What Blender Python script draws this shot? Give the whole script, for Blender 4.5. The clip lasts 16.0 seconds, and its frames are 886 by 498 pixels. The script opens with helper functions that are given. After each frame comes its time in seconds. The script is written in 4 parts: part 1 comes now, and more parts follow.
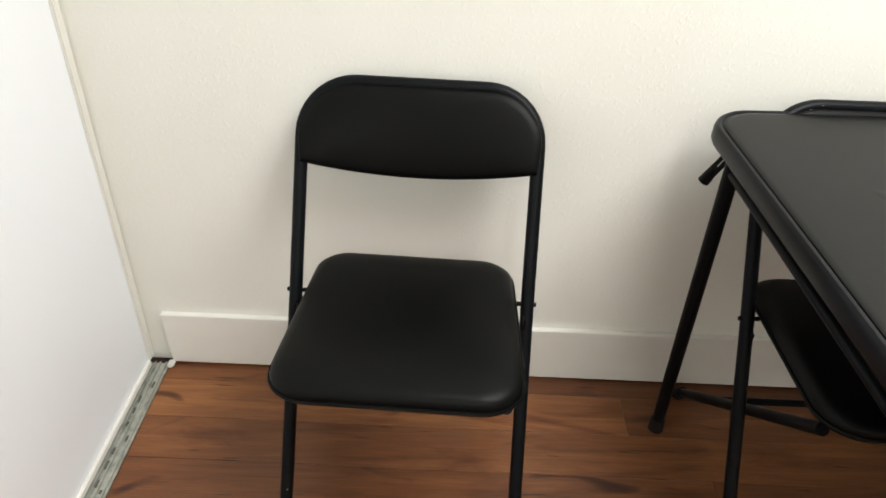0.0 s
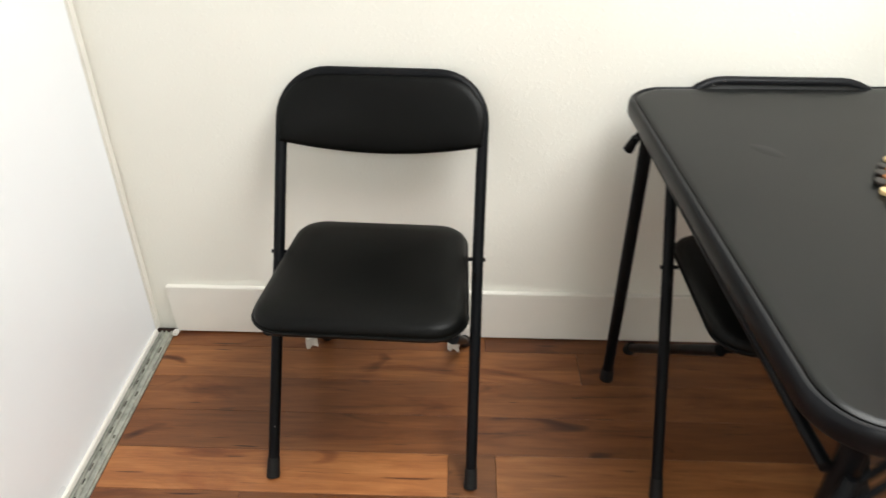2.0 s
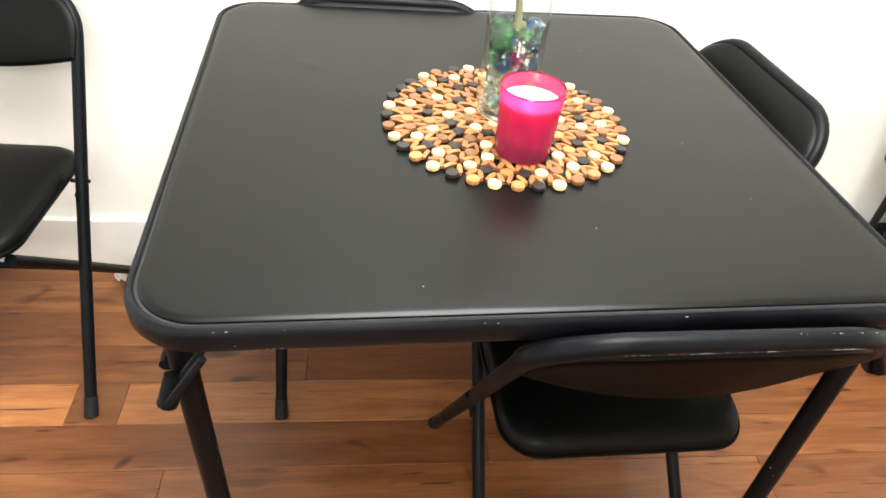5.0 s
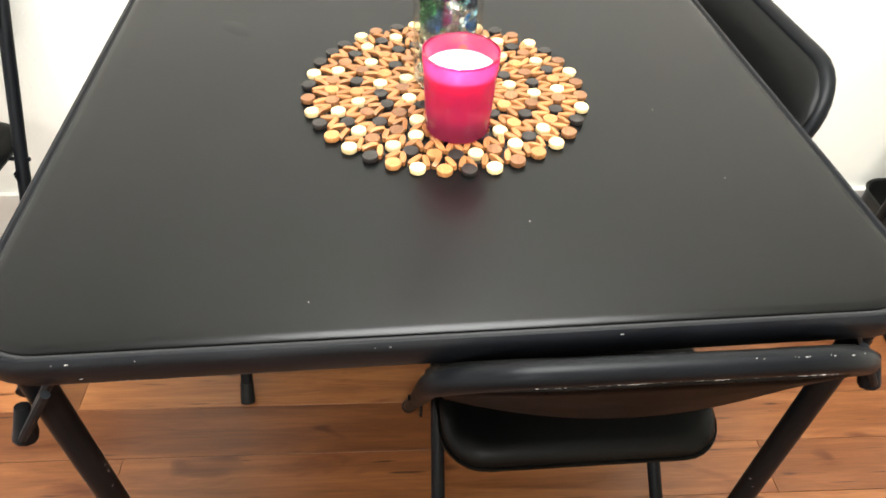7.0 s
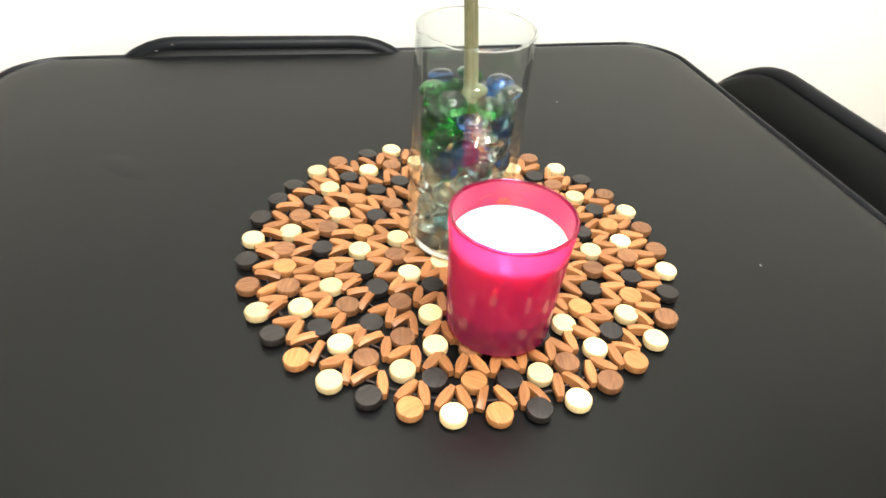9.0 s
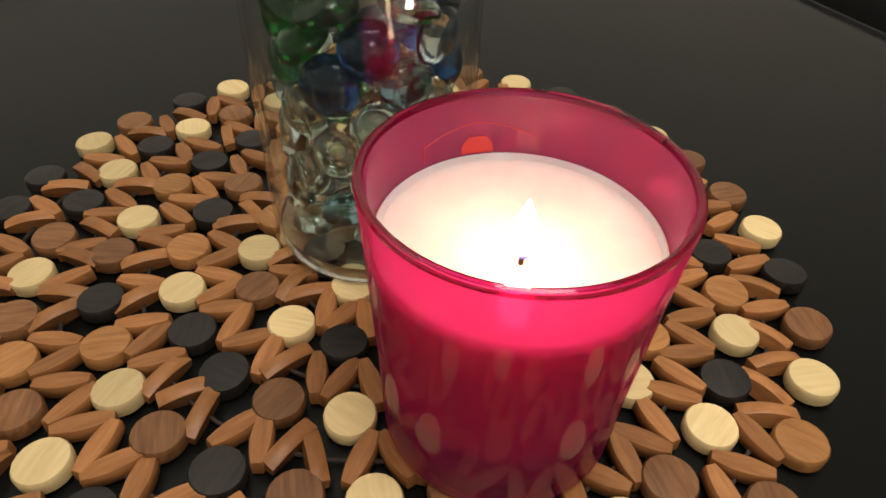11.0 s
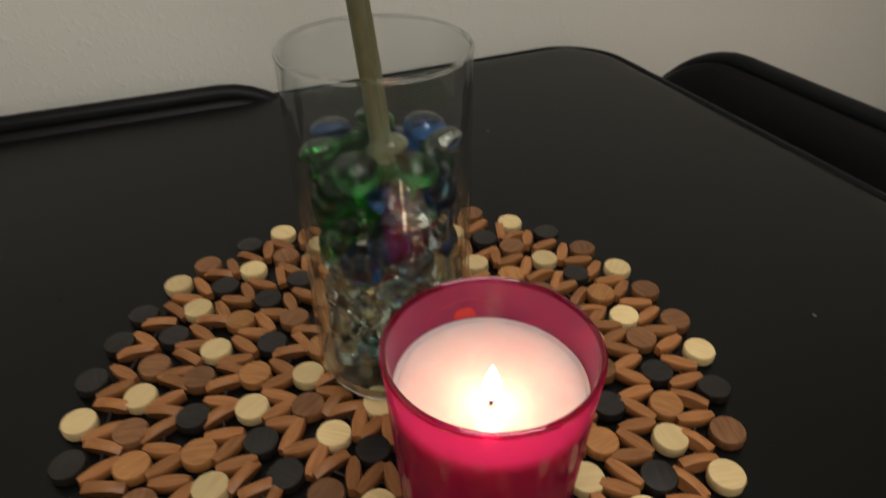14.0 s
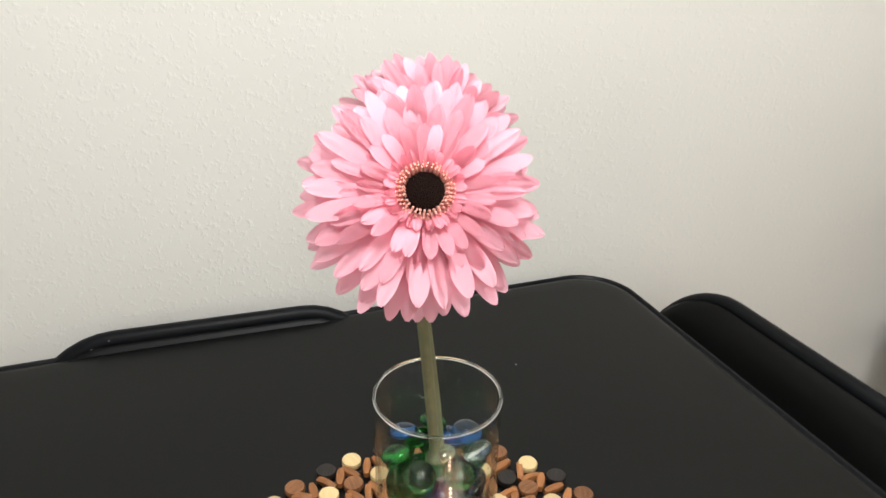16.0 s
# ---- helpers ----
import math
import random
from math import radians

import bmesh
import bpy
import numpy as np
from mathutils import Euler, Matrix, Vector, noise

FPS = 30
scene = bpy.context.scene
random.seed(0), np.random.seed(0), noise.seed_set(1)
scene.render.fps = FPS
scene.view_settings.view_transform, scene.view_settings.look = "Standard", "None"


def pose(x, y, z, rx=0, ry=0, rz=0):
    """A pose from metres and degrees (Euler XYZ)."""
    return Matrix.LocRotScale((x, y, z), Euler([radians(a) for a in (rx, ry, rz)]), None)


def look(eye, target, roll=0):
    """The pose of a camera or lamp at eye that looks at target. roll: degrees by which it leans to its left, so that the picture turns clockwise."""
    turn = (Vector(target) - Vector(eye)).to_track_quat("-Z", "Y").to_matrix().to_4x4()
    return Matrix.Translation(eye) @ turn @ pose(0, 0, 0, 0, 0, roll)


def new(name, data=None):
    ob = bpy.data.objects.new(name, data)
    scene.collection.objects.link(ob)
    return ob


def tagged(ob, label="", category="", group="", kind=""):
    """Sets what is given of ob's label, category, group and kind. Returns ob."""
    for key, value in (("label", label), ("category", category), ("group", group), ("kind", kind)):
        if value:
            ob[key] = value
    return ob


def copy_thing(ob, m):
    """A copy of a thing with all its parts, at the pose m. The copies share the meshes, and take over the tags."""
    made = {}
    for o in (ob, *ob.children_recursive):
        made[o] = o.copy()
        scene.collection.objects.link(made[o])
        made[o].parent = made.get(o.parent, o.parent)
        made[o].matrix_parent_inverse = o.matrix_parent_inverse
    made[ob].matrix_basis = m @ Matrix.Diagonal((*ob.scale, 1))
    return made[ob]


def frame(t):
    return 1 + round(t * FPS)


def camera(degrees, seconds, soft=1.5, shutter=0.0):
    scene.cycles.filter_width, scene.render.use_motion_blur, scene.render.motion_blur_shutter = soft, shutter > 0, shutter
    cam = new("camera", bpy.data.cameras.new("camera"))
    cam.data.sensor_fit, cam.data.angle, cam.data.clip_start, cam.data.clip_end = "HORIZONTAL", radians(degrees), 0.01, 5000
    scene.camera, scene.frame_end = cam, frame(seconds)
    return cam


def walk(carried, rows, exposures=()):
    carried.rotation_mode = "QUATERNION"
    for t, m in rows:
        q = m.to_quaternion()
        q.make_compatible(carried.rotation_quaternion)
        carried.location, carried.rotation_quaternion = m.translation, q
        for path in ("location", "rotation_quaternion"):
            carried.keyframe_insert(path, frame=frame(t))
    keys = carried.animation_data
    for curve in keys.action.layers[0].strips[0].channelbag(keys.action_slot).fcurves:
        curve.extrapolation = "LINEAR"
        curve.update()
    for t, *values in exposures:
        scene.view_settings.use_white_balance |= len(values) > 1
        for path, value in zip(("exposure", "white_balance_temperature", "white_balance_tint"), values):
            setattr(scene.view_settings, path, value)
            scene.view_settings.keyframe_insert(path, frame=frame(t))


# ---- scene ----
cam = camera(66.8, 16.0, shutter=0.4)
PATH = [
    (0, (0.542, 0.169, 1.173), (0.532, 1.772, -0.024), 2.2),
    (0.5, (0.553, 0.15, 1.171), (0.452, 1.732, -0.048), 1.2),
    (1, (0.579, 0.091, 1.179), (0.423, 1.664, -0.047), 0.9),
    (1.5, (0.589, 0.046, 1.183), (0.506, 1.666, 0.012), 3.9),
    (2, (0.644, -0.04, 1.203), (0.602, 1.589, 0.044), 0.3),
    (2.5, (0.747, -0.184, 1.227), (0.908, 1.458, 0.098), 2.1),
    (3, (0.867, -0.231, 1.231), (1.195, 1.394, 0.113), 3.6),
    (3.5, (1.027, -0.258, 1.218), (1.403, 1.38, 0.133), 9.9),
    (4, (1.098, -0.238, 1.194), (1.435, 1.372, 0.057), 8.3),
    (4.2, (1.124, -0.204, 1.195), (1.462, 1.386, 0.029), 8.0),
    (6.3, (1.333, 0.031, 1.144), (1.372, 1.454, -0.261), 2.2),
    (6.5, (1.344, 0.034, 1.143), (1.392, 1.445, -0.274), 1.8),
    (7, (1.367, 0.038, 1.16), (1.487, 1.461, -0.241), 2.7),
    (7.5, (1.353, 0.059, 1.166), (1.502, 1.569, -0.137), 3.2),
    (8, (1.327, 0.136, 1.164), (1.458, 1.718, -0.052), 3.8),
    (8.5, (1.301, 0.255, 1.117), (1.521, 1.84, -0.083), 5.3),
    (9, (1.305, 0.357, 1.056), (1.682, 1.887, -0.175), 4.8),
    (9.5, (1.334, 0.428, 0.984), (1.814, 1.937, -0.238), 3.1),
    (9.7, (1.342, 0.458, 0.967), (1.869, 1.952, -0.253), 3.0),
    (11.8, (1.37, 0.591, 0.896), (2.024, 1.907, -0.461), 3.1),
    (12, (1.374, 0.587, 0.902), (2.046, 1.906, -0.443), 3.2),
    (12.5, (1.373, 0.578, 0.91), (2.047, 1.925, -0.406), 2.4),
    (13, (1.37, 0.562, 0.922), (2.025, 1.948, -0.362), 1.4),
    (13.5, (1.367, 0.546, 0.943), (2.007, 1.966, -0.311), 0.5),
    (14, (1.348, 0.527, 0.988), (1.944, 2.042, -0.175), -0.5),
    (14.5, (1.337, 0.513, 1.042), (1.894, 2.131, 0.006), -1.2),
    (15, (1.33, 0.505, 1.085), (1.869, 2.198, 0.167), -1.3),
    (15.5, (1.327, 0.488, 1.129), (1.848, 2.219, 0.274), -1.3),
    (16, (1.316, 0.461, 1.166), (1.875, 2.178, 0.306), 1.3),
]
EXPOSURES = [(0, 0.1, 6500, 10), (2.0, 0.2, 6500, 10), (3.0, 0.75, 6500, 10), (3.6, 1.0, 6500, 10), (4.2, 1.05, 6500, 10), (6.5, 1.1, 6500, 10), (8.0, 1.08, 6500, 10),
             (8.5, 0.85, 6500, 10), (9.5, 0.35, 6700, 10), (11.8, -1.75, 7250, 13), (12.4, -1.93, 7250, 13), (13.5, -1.98, 7250, 13), (14.5, -1.17, 6750, 13), (16.0, -0.57, 6450, 13)]
walk(cam, [(t, look(eye, target, roll)) for t, eye, target, roll in PATH], EXPOSURES)

# ---- light ----
WALL_Y = 1.266          # face of the back wall
PANEL_X = -0.134        # face of the white sliding panel
CEIL = 2.44
world = bpy.data.worlds.new("world")
world.use_nodes = True
world.node_tree.nodes["Background"].inputs[0].default_value = (0.8, 0.85, 1.0, 1)
world.node_tree.nodes["Background"].inputs[1].default_value = 0.05
scene.world = world


def area_lamp(name, place, target, size, watts, colour):
    data = bpy.data.lights.new(name, "AREA")
    data.shape, data.size, data.energy, data.color = "DISK", size, watts, colour
    ob = new(name, data)
    ob.matrix_world = look(place, target)
    return ob


area_lamp("ceiling_lamp", (1.55, 0.42, CEIL - 0.03), (1.55, 0.42, 0), 1.2, 66, (0.965, 0.98, 0.96))
area_lamp("ceiling_lamp", (1.1, -1.9, CEIL - 0.03), (1.1, -1.9, 0), 0.5, 26, (0.965, 0.98, 0.97))


# ---- materials ----
def material(name):
    m = bpy.data.materials.new(name)
    m.use_nodes = True
    return m, m.node_tree.nodes, m.node_tree.links, m.node_tree.nodes["Principled BSDF"]


def ramp(nodes, stops):
    r = nodes.new("ShaderNodeValToRGB")
    r.color_ramp.elements[0].position, r.color_ramp.elements[0].color = stops[0][0], (*stops[0][1], 1)
    r.color_ramp.elements[1].position, r.color_ramp.elements[1].color = stops[-1][0], (*stops[-1][1], 1)
    for p, c in stops[1:-1]:
        e = r.color_ramp.elements.new(p)
        e.color = (*c, 1)
    return r


def noise_at(nodes, links, source, scale, detail=3.0, rough=0.55):
    n = nodes.new("ShaderNodeTexNoise")
    n.inputs["Scale"].default_value, n.inputs["Detail"].default_value = scale, detail
    n.inputs["Roughness"].default_value = rough
    links.new(source, n.inputs["Vector"])
    return n


def surface(name, low, high, rough=0.5, metal=0.0, scale=8.0, fine=220.0, bump=0.15, depth=0.001, spec=0.5, chips=None, rough_var=0.12):
    """Paint, vinyl or metal: two scales of colour change, fine relief; chips: colour of worn flecks."""
    m, nodes, links, b = material(name)
    geo = nodes.new("ShaderNodeNewGeometry")
    big = noise_at(nodes, links, geo.outputs["Position"], scale)
    small = noise_at(nodes, links, geo.outputs["Position"], fine, 2.0)
    r = ramp(nodes, [(0.3, low), (0.7, high)])
    links.new(big.outputs["Fac"], r.inputs["Fac"])
    colour = r.outputs["Color"]
    if chips:
        c1 = noise_at(nodes, links, geo.outputs["Position"], 95.0, 2.0, 0.6)
        c2 = noise_at(nodes, links, geo.outputs["Position"], 11.0, 1.0)
        mul = nodes.new("ShaderNodeMath")
        mul.operation = "MULTIPLY"
        links.new(c1.outputs["Fac"], mul.inputs[0])
        links.new(c2.outputs["Fac"], mul.inputs[1])
        cut = ramp(nodes, [(0.500, (0, 0, 0)), (0.515, (1, 1, 1))])
        links.new(mul.outputs[0], cut.inputs["Fac"])
        mix = nodes.new("ShaderNodeMixRGB")
        mix.inputs[2].default_value = (*chips, 1)
        links.new(cut.outputs["Color"], mix.inputs[0])
        links.new(colour, mix.inputs[1])
        colour = mix.outputs[0]
    links.new(colour, b.inputs["Base Color"])
    rr = nodes.new("ShaderNodeMapRange")
    rr.inputs["To Min"].default_value, rr.inputs["To Max"].default_value = rough - rough_var, rough + rough_var
    links.new(big.outputs["Fac"], rr.inputs["Value"])
    links.new(rr.outputs[0], b.inputs["Roughness"])
    bp = nodes.new("ShaderNodeBump")
    bp.inputs["Strength"].default_value, bp.inputs["Distance"].default_value = bump, depth
    links.new(small.outputs["Fac"], bp.inputs["Height"])
    links.new(bp.outputs[0], b.inputs["Normal"])
    b.inputs["Metallic"].default_value = metal
    b.inputs["Specular IOR Level"].default_value = spec
    return m


def orange_peel():
    """Cream wall paint over sprayed texture."""
    m, nodes, links, b = material("wall_paint")
    geo = nodes.new("ShaderNodeNewGeometry")
    big = noise_at(nodes, links, geo.outputs["Position"], 1.6)
    r = ramp(nodes, [(0.3, (0.80, 0.79, 0.72)), (0.7, (0.84, 0.83, 0.765))])
    links.new(big.outputs["Fac"], r.inputs["Fac"])
    links.new(r.outputs["Color"], b.inputs["Base Color"])
    b.inputs["Roughness"].default_value = 0.55
    peel = noise_at(nodes, links, geo.outputs["Position"], 130.0, 3.0, 0.6)
    cut = ramp(nodes, [(0.53, (0, 0, 0)), (0.72, (1, 1, 1))])
    links.new(peel.outputs["Fac"], cut.inputs["Fac"])
    bp = nodes.new("ShaderNodeBump")
    bp.inputs["Strength"].default_value, bp.inputs["Distance"].default_value = 0.20, 0.0018
    links.new(cut.outputs["Color"], bp.inputs["Height"])
    links.new(bp.outputs[0], b.inputs["Normal"])
    return m


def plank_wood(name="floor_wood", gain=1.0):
    """Red-brown laminate: a tone for each board, long grain, dark streaks and knots."""
    m, nodes, links, b = material(name)
    geo = nodes.new("ShaderNodeNewGeometry")
    info = nodes.new("ShaderNodeObjectInfo")
    off = nodes.new("ShaderNodeVectorMath")
    off.operation = "SCALE"
    off.inputs[0].default_value = (37.0, 23.0, 11.0)
    links.new(info.outputs["Random"], off.inputs["Scale"])
    add = nodes.new("ShaderNodeVectorMath")
    links.new(geo.outputs["Position"], add.inputs[0])
    links.new(off.outputs[0], add.inputs[1])

    def stretched(sx, sy, scale, detail, rough=0.6, warp=0.0):
        mp = nodes.new("ShaderNodeMapping")
        mp.inputs["Scale"].default_value = (sx, sy, 1)
        links.new(add.outputs[0], mp.inputs["Vector"])
        n = noise_at(nodes, links, mp.outputs[0], scale, detail, rough)
        n.inputs["Distortion"].default_value = warp
        return n

    grain = stretched(1.0, 10.0, 3.2, 7.0, 0.62, 0.8)
    tone = ramp(nodes, [(0.22, (0.110, 0.036, 0.011)), (0.5, (0.185, 0.067, 0.020)), (0.78, (0.275, 0.112, 0.037))])
    links.new(grain.outputs["Fac"], tone.inputs["Fac"])
    streak = stretched(1.0, 5.0, 2.2, 4.0, 0.55, 1.2)
    dark = ramp(nodes, [(0.56, (1, 1, 1)), (0.66, (0.70, 0.58, 0.50)), (0.78, (0.36, 0.25, 0.19))])
    links.new(streak.outputs["Fac"], dark.inputs["Fac"])
    crack = stretched(2.0, 34.0, 3.0, 2.0, 0.5, 0.4)
    line = ramp(nodes, [(0.68, (1, 1, 1)), (0.73, (0.22, 0.14, 0.10))])
    links.new(crack.outputs["Fac"], line.inputs["Fac"])
    spot = stretched(2.2, 5.0, 2.6, 1.5, 0.4, 1.0)
    knot = ramp(nodes, [(0.65, (1, 1, 1)), (0.71, (0.55, 0.45, 0.38)), (0.78, (0.20, 0.13, 0.09))])
    links.new(spot.outputs["Fac"], knot.inputs["Fac"])
    board = ramp(nodes, [(0.0, (0.62, 0.56, 0.52)), (0.35, (0.88, 0.85, 0.82)), (0.7, (1.1, 1.12, 1.14)), (1.0, (1.45, 1.55, 1.65))])
    links.new(info.outputs["Random"], board.inputs["Fac"])
    fibre = stretched(4.0, 120.0, 3.0, 3.0, 0.6, 0.2)
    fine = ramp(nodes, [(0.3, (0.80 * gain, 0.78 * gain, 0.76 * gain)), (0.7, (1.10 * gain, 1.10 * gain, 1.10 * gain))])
    links.new(fibre.outputs["Fac"], fine.inputs["Fac"])
    colour = tone.outputs["Color"]
    for other in (dark, line, knot, board, fine):
        mix = nodes.new("ShaderNodeMixRGB")
        mix.blend_type = "MULTIPLY"
        mix.inputs[0].default_value = 1.0
        links.new(colour, mix.inputs[1])
        links.new(other.outputs["Color"], mix.inputs[2])
        colour = mix.outputs[0]
    links.new(colour, b.inputs["Base Color"])
    rr = nodes.new("ShaderNodeMapRange")
    rr.inputs["To Min"].default_value, rr.inputs["To Max"].default_value = 0.32, 0.5
    links.new(grain.outputs["Fac"], rr.inputs["Value"])
    links.new(rr.outputs[0], b.inputs["Roughness"])
    bp = nodes.new("ShaderNodeBump")
    bp.inputs["Strength"].default_value, bp.inputs["Distance"].default_value = 0.2, 0.0006
    links.new(grain.outputs["Fac"], bp.inputs["Height"])
    links.new(bp.outputs[0], b.inputs["Normal"])
    return m


def bead_wood(name, low, high, rough=0.4):
    """Turned wood with its grain along the piece and a tone for each piece."""
    m, nodes, links, b = material(name)
    tc = nodes.new("ShaderNodeTexCoord")
    info = nodes.new("ShaderNodeObjectInfo")
    add = nodes.new("ShaderNodeVectorMath")
    off = nodes.new("ShaderNodeVectorMath")
    off.operation = "SCALE"
    off.inputs[0].default_value = (5.0, 3.0, 2.0)
    links.new(info.outputs["Random"], off.inputs["Scale"])
    links.new(tc.outputs["Object"], add.inputs[0])
    links.new(off.outputs[0], add.inputs[1])
    mp = nodes.new("ShaderNodeMapping")
    mp.inputs["Scale"].default_value = (60, 520, 200)
    links.new(add.outputs[0], mp.inputs["Vector"])
    n = noise_at(nodes, links, mp.outputs[0], 1.0, 4.0, 0.6)
    r = ramp(nodes, [(0.3, low), (0.7, high)])
    links.new(n.outputs["Fac"], r.inputs["Fac"])
    hsv = nodes.new("ShaderNodeHueSaturation")
    mr = nodes.new("ShaderNodeMapRange")
    mr.inputs["To Min"].default_value, mr.inputs["To Max"].default_value = 0.72, 1.2
    links.new(info.outputs["Random"], mr.inputs["Value"])
    links.new(mr.outputs[0], hsv.inputs["Value"])
    links.new(r.outputs["Color"], hsv.inputs["Color"])
    links.new(hsv.outputs["Color"], b.inputs["Base Color"])
    b.inputs["Roughness"].default_value = rough
    b.inputs["Specular IOR Level"].default_value = 0.28
    bp = nodes.new("ShaderNodeBump")
    bp.inputs["Strength"].default_value, bp.inputs["Distance"].default_value = 0.25, 0.0004
    links.new(n.outputs["Fac"], bp.inputs["Height"])
    links.new(bp.outputs[0], b.inputs["Normal"])
    return m


def glass(name, colour, rough=0.0, ior=1.45):
    m, nodes, links, b = material(name)
    b.inputs["Base Color"].default_value = (*colour, 1)
    b.inputs["Roughness"].default_value = rough
    b.inputs["IOR"].default_value = ior
    b.inputs["Transmission Weight"].default_value = 1.0
    return m


def thin_glass(name, tint, gloss=0.4, soft=0.0, milk=0.0, face=0.05):
    """Thin-walled glass: light passes tinted, gloss at grazing angles; milk: share that scatters."""
    m, nodes, links, b = material(name)
    clear = nodes.new("ShaderNodeBsdfTransparent")
    clear.inputs["Color"].default_value = (*tint, 1)
    body = clear.outputs[0]
    if milk > 0:
        tl = nodes.new("ShaderNodeBsdfTranslucent")
        tl.inputs["Color"].default_value = (min(1, tint[0] * 1.1), tint[1], tint[2], 1)
        df = nodes.new("ShaderNodeBsdfDiffuse")
        df.inputs["Color"].default_value = (tint[0] * 0.8, tint[1] * 0.6, tint[2] * 0.8, 1)
        mx = nodes.new("ShaderNodeMixShader")
        mx.inputs[0].default_value = 0.35
        links.new(tl.outputs[0], mx.inputs[1])
        links.new(df.outputs[0], mx.inputs[2])
        m2 = nodes.new("ShaderNodeMixShader")
        m2.inputs[0].default_value = milk
        links.new(body, m2.inputs[1])
        links.new(mx.outputs[0], m2.inputs[2])
        body = m2.outputs[0]
    gl = nodes.new("ShaderNodeBsdfGlossy")
    gl.inputs["Roughness"].default_value = 0.005 + soft
    lw = nodes.new("ShaderNodeLayerWeight")
    lw.inputs["Blend"].default_value = 0.5
    pw = nodes.new("ShaderNodeMath")
    pw.operation = "POWER"
    pw.inputs[1].default_value = 4.0
    links.new(lw.outputs["Facing"], pw.inputs[0])
    fr = nodes.new("ShaderNodeMath")
    fr.operation = "MULTIPLY_ADD"
    fr.inputs[1].default_value, fr.inputs[2].default_value = gloss, face
    links.new(pw.outputs[0], fr.inputs[0])
    mix = nodes.new("ShaderNodeMixShader")
    links.new(fr.outputs[0], mix.inputs[0])
    links.new(body, mix.inputs[1])
    links.new(gl.outputs[0], mix.inputs[2])
    links.new(mix.outputs[0], nodes["Material Output"].inputs["Surface"])
    return m


def petal_pink():
    m, nodes, links, b = material("petal_pink")
    tc = nodes.new("ShaderNodeTexCoord")
    sep = nodes.new("ShaderNodeSeparateXYZ")
    links.new(tc.outputs["Object"], sep.inputs[0])
    mr = nodes.new("ShaderNodeMapRange")
    mr.inputs["From Min"].default_value, mr.inputs["From Max"].default_value = 0.008, 0.05
    links.new(sep.outputs["Y"], mr.inputs["Value"])
    r = ramp(nodes, [(0.0, (0.97, 0.42, 0.50)), (0.3, (1.0, 0.59, 0.67)), (1.0, (1.0, 0.70, 0.77))])
    links.new(mr.outputs[0], r.inputs["Fac"])
    vein = nodes.new("ShaderNodeMapping")
    vein.inputs["Scale"].default_value = (700, 30, 1)
    links.new(tc.outputs["Object"], vein.inputs["Vector"])
    n = noise_at(nodes, links, vein.outputs[0], 1.0, 2.0)
    bp = nodes.new("ShaderNodeBump")
    bp.inputs["Strength"].default_value, bp.inputs["Distance"].default_value = 0.3, 0.0006
    links.new(n.outputs["Fac"], bp.inputs["Height"])
    links.new(bp.outputs[0], b.inputs["Normal"])
    links.new(r.outputs["Color"], b.inputs["Base Color"])
    b.inputs["Roughness"].default_value = 0.9
    b.inputs["Specular IOR Level"].default_value = 0.15
    thin = nodes.new("ShaderNodeBsdfTranslucent")
    links.new(r.outputs["Color"], thin.inputs["Color"])
    both = nodes.new("ShaderNodeMixShader")
    both.inputs[0].default_value = 0.45
    links.new(b.outputs[0], both.inputs[1])
    links.new(thin.outputs[0], both.inputs[2])
    links.new(both.outputs[0], nodes["Material Output"].inputs["Surface"])
    return m


def wax_white():
    m, nodes, links, b = material("candle_wax")
    geo = nodes.new("ShaderNodeNewGeometry")
    n = noise_at(nodes, links, geo.outputs["Position"], 60.0)
    r = ramp(nodes, [(0.3, (0.90, 0.56, 0.53)), (0.7, (0.92, 0.63, 0.59))])
    links.new(n.outputs["Fac"], r.inputs["Fac"])
    links.new(r.outputs["Color"], b.inputs["Base Color"])
    b.inputs["Roughness"].default_value = 0.14
    b.inputs["Subsurface Weight"].default_value = 0.9
    b.inputs["Subsurface Radius"].default_value = (0.03, 0.014, 0.010)
    b.inputs["Subsurface Scale"].default_value = 1.0
    bp = nodes.new("ShaderNodeBump")
    bp.inputs["Strength"].default_value, bp.inputs["Distance"].default_value = 0.15, 0.001
    links.new(n.outputs["Fac"], bp.inputs["Height"])
    links.new(bp.outputs[0], b.inputs["Normal"])
    return m


def glow(name, colour, strength):
    m, nodes, links, b = material(name)
    b.inputs["Base Color"].default_value = (*colour, 1)
    b.inputs["Emission Color"].default_value = (*colour, 1)
    b.inputs["Emission Strength"].default_value = strength
    return m


WALL = orange_peel()
CEILING = surface("ceiling_paint", (0.80, 0.79, 0.75), (0.84, 0.83, 0.79), 0.7, scale=2.0, bump=0.3, depth=0.002)
TRIM = surface("trim_paint", (0.76, 0.74, 0.68), (0.81, 0.79, 0.73), 0.38, scale=5.0, fine=40.0, bump=0.06)
PANEL = surface("panel_laminate", (0.84, 0.86, 0.89), (0.87, 0.89, 0.92), 0.3, scale=1.5, fine=60.0, bump=0.03)
TRACK = surface("track_metal", (0.30, 0.31, 0.27), (0.55, 0.56, 0.50), 0.45, 0.6, scale=45.0, fine=300.0, bump=0.3)
DIRT = surface("track_dirt", (0.05, 0.05, 0.04), (0.16, 0.15, 0.12), 0.8, scale=60.0)
FLOOR = plank_wood()
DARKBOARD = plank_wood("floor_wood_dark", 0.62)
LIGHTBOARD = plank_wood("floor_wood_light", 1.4)
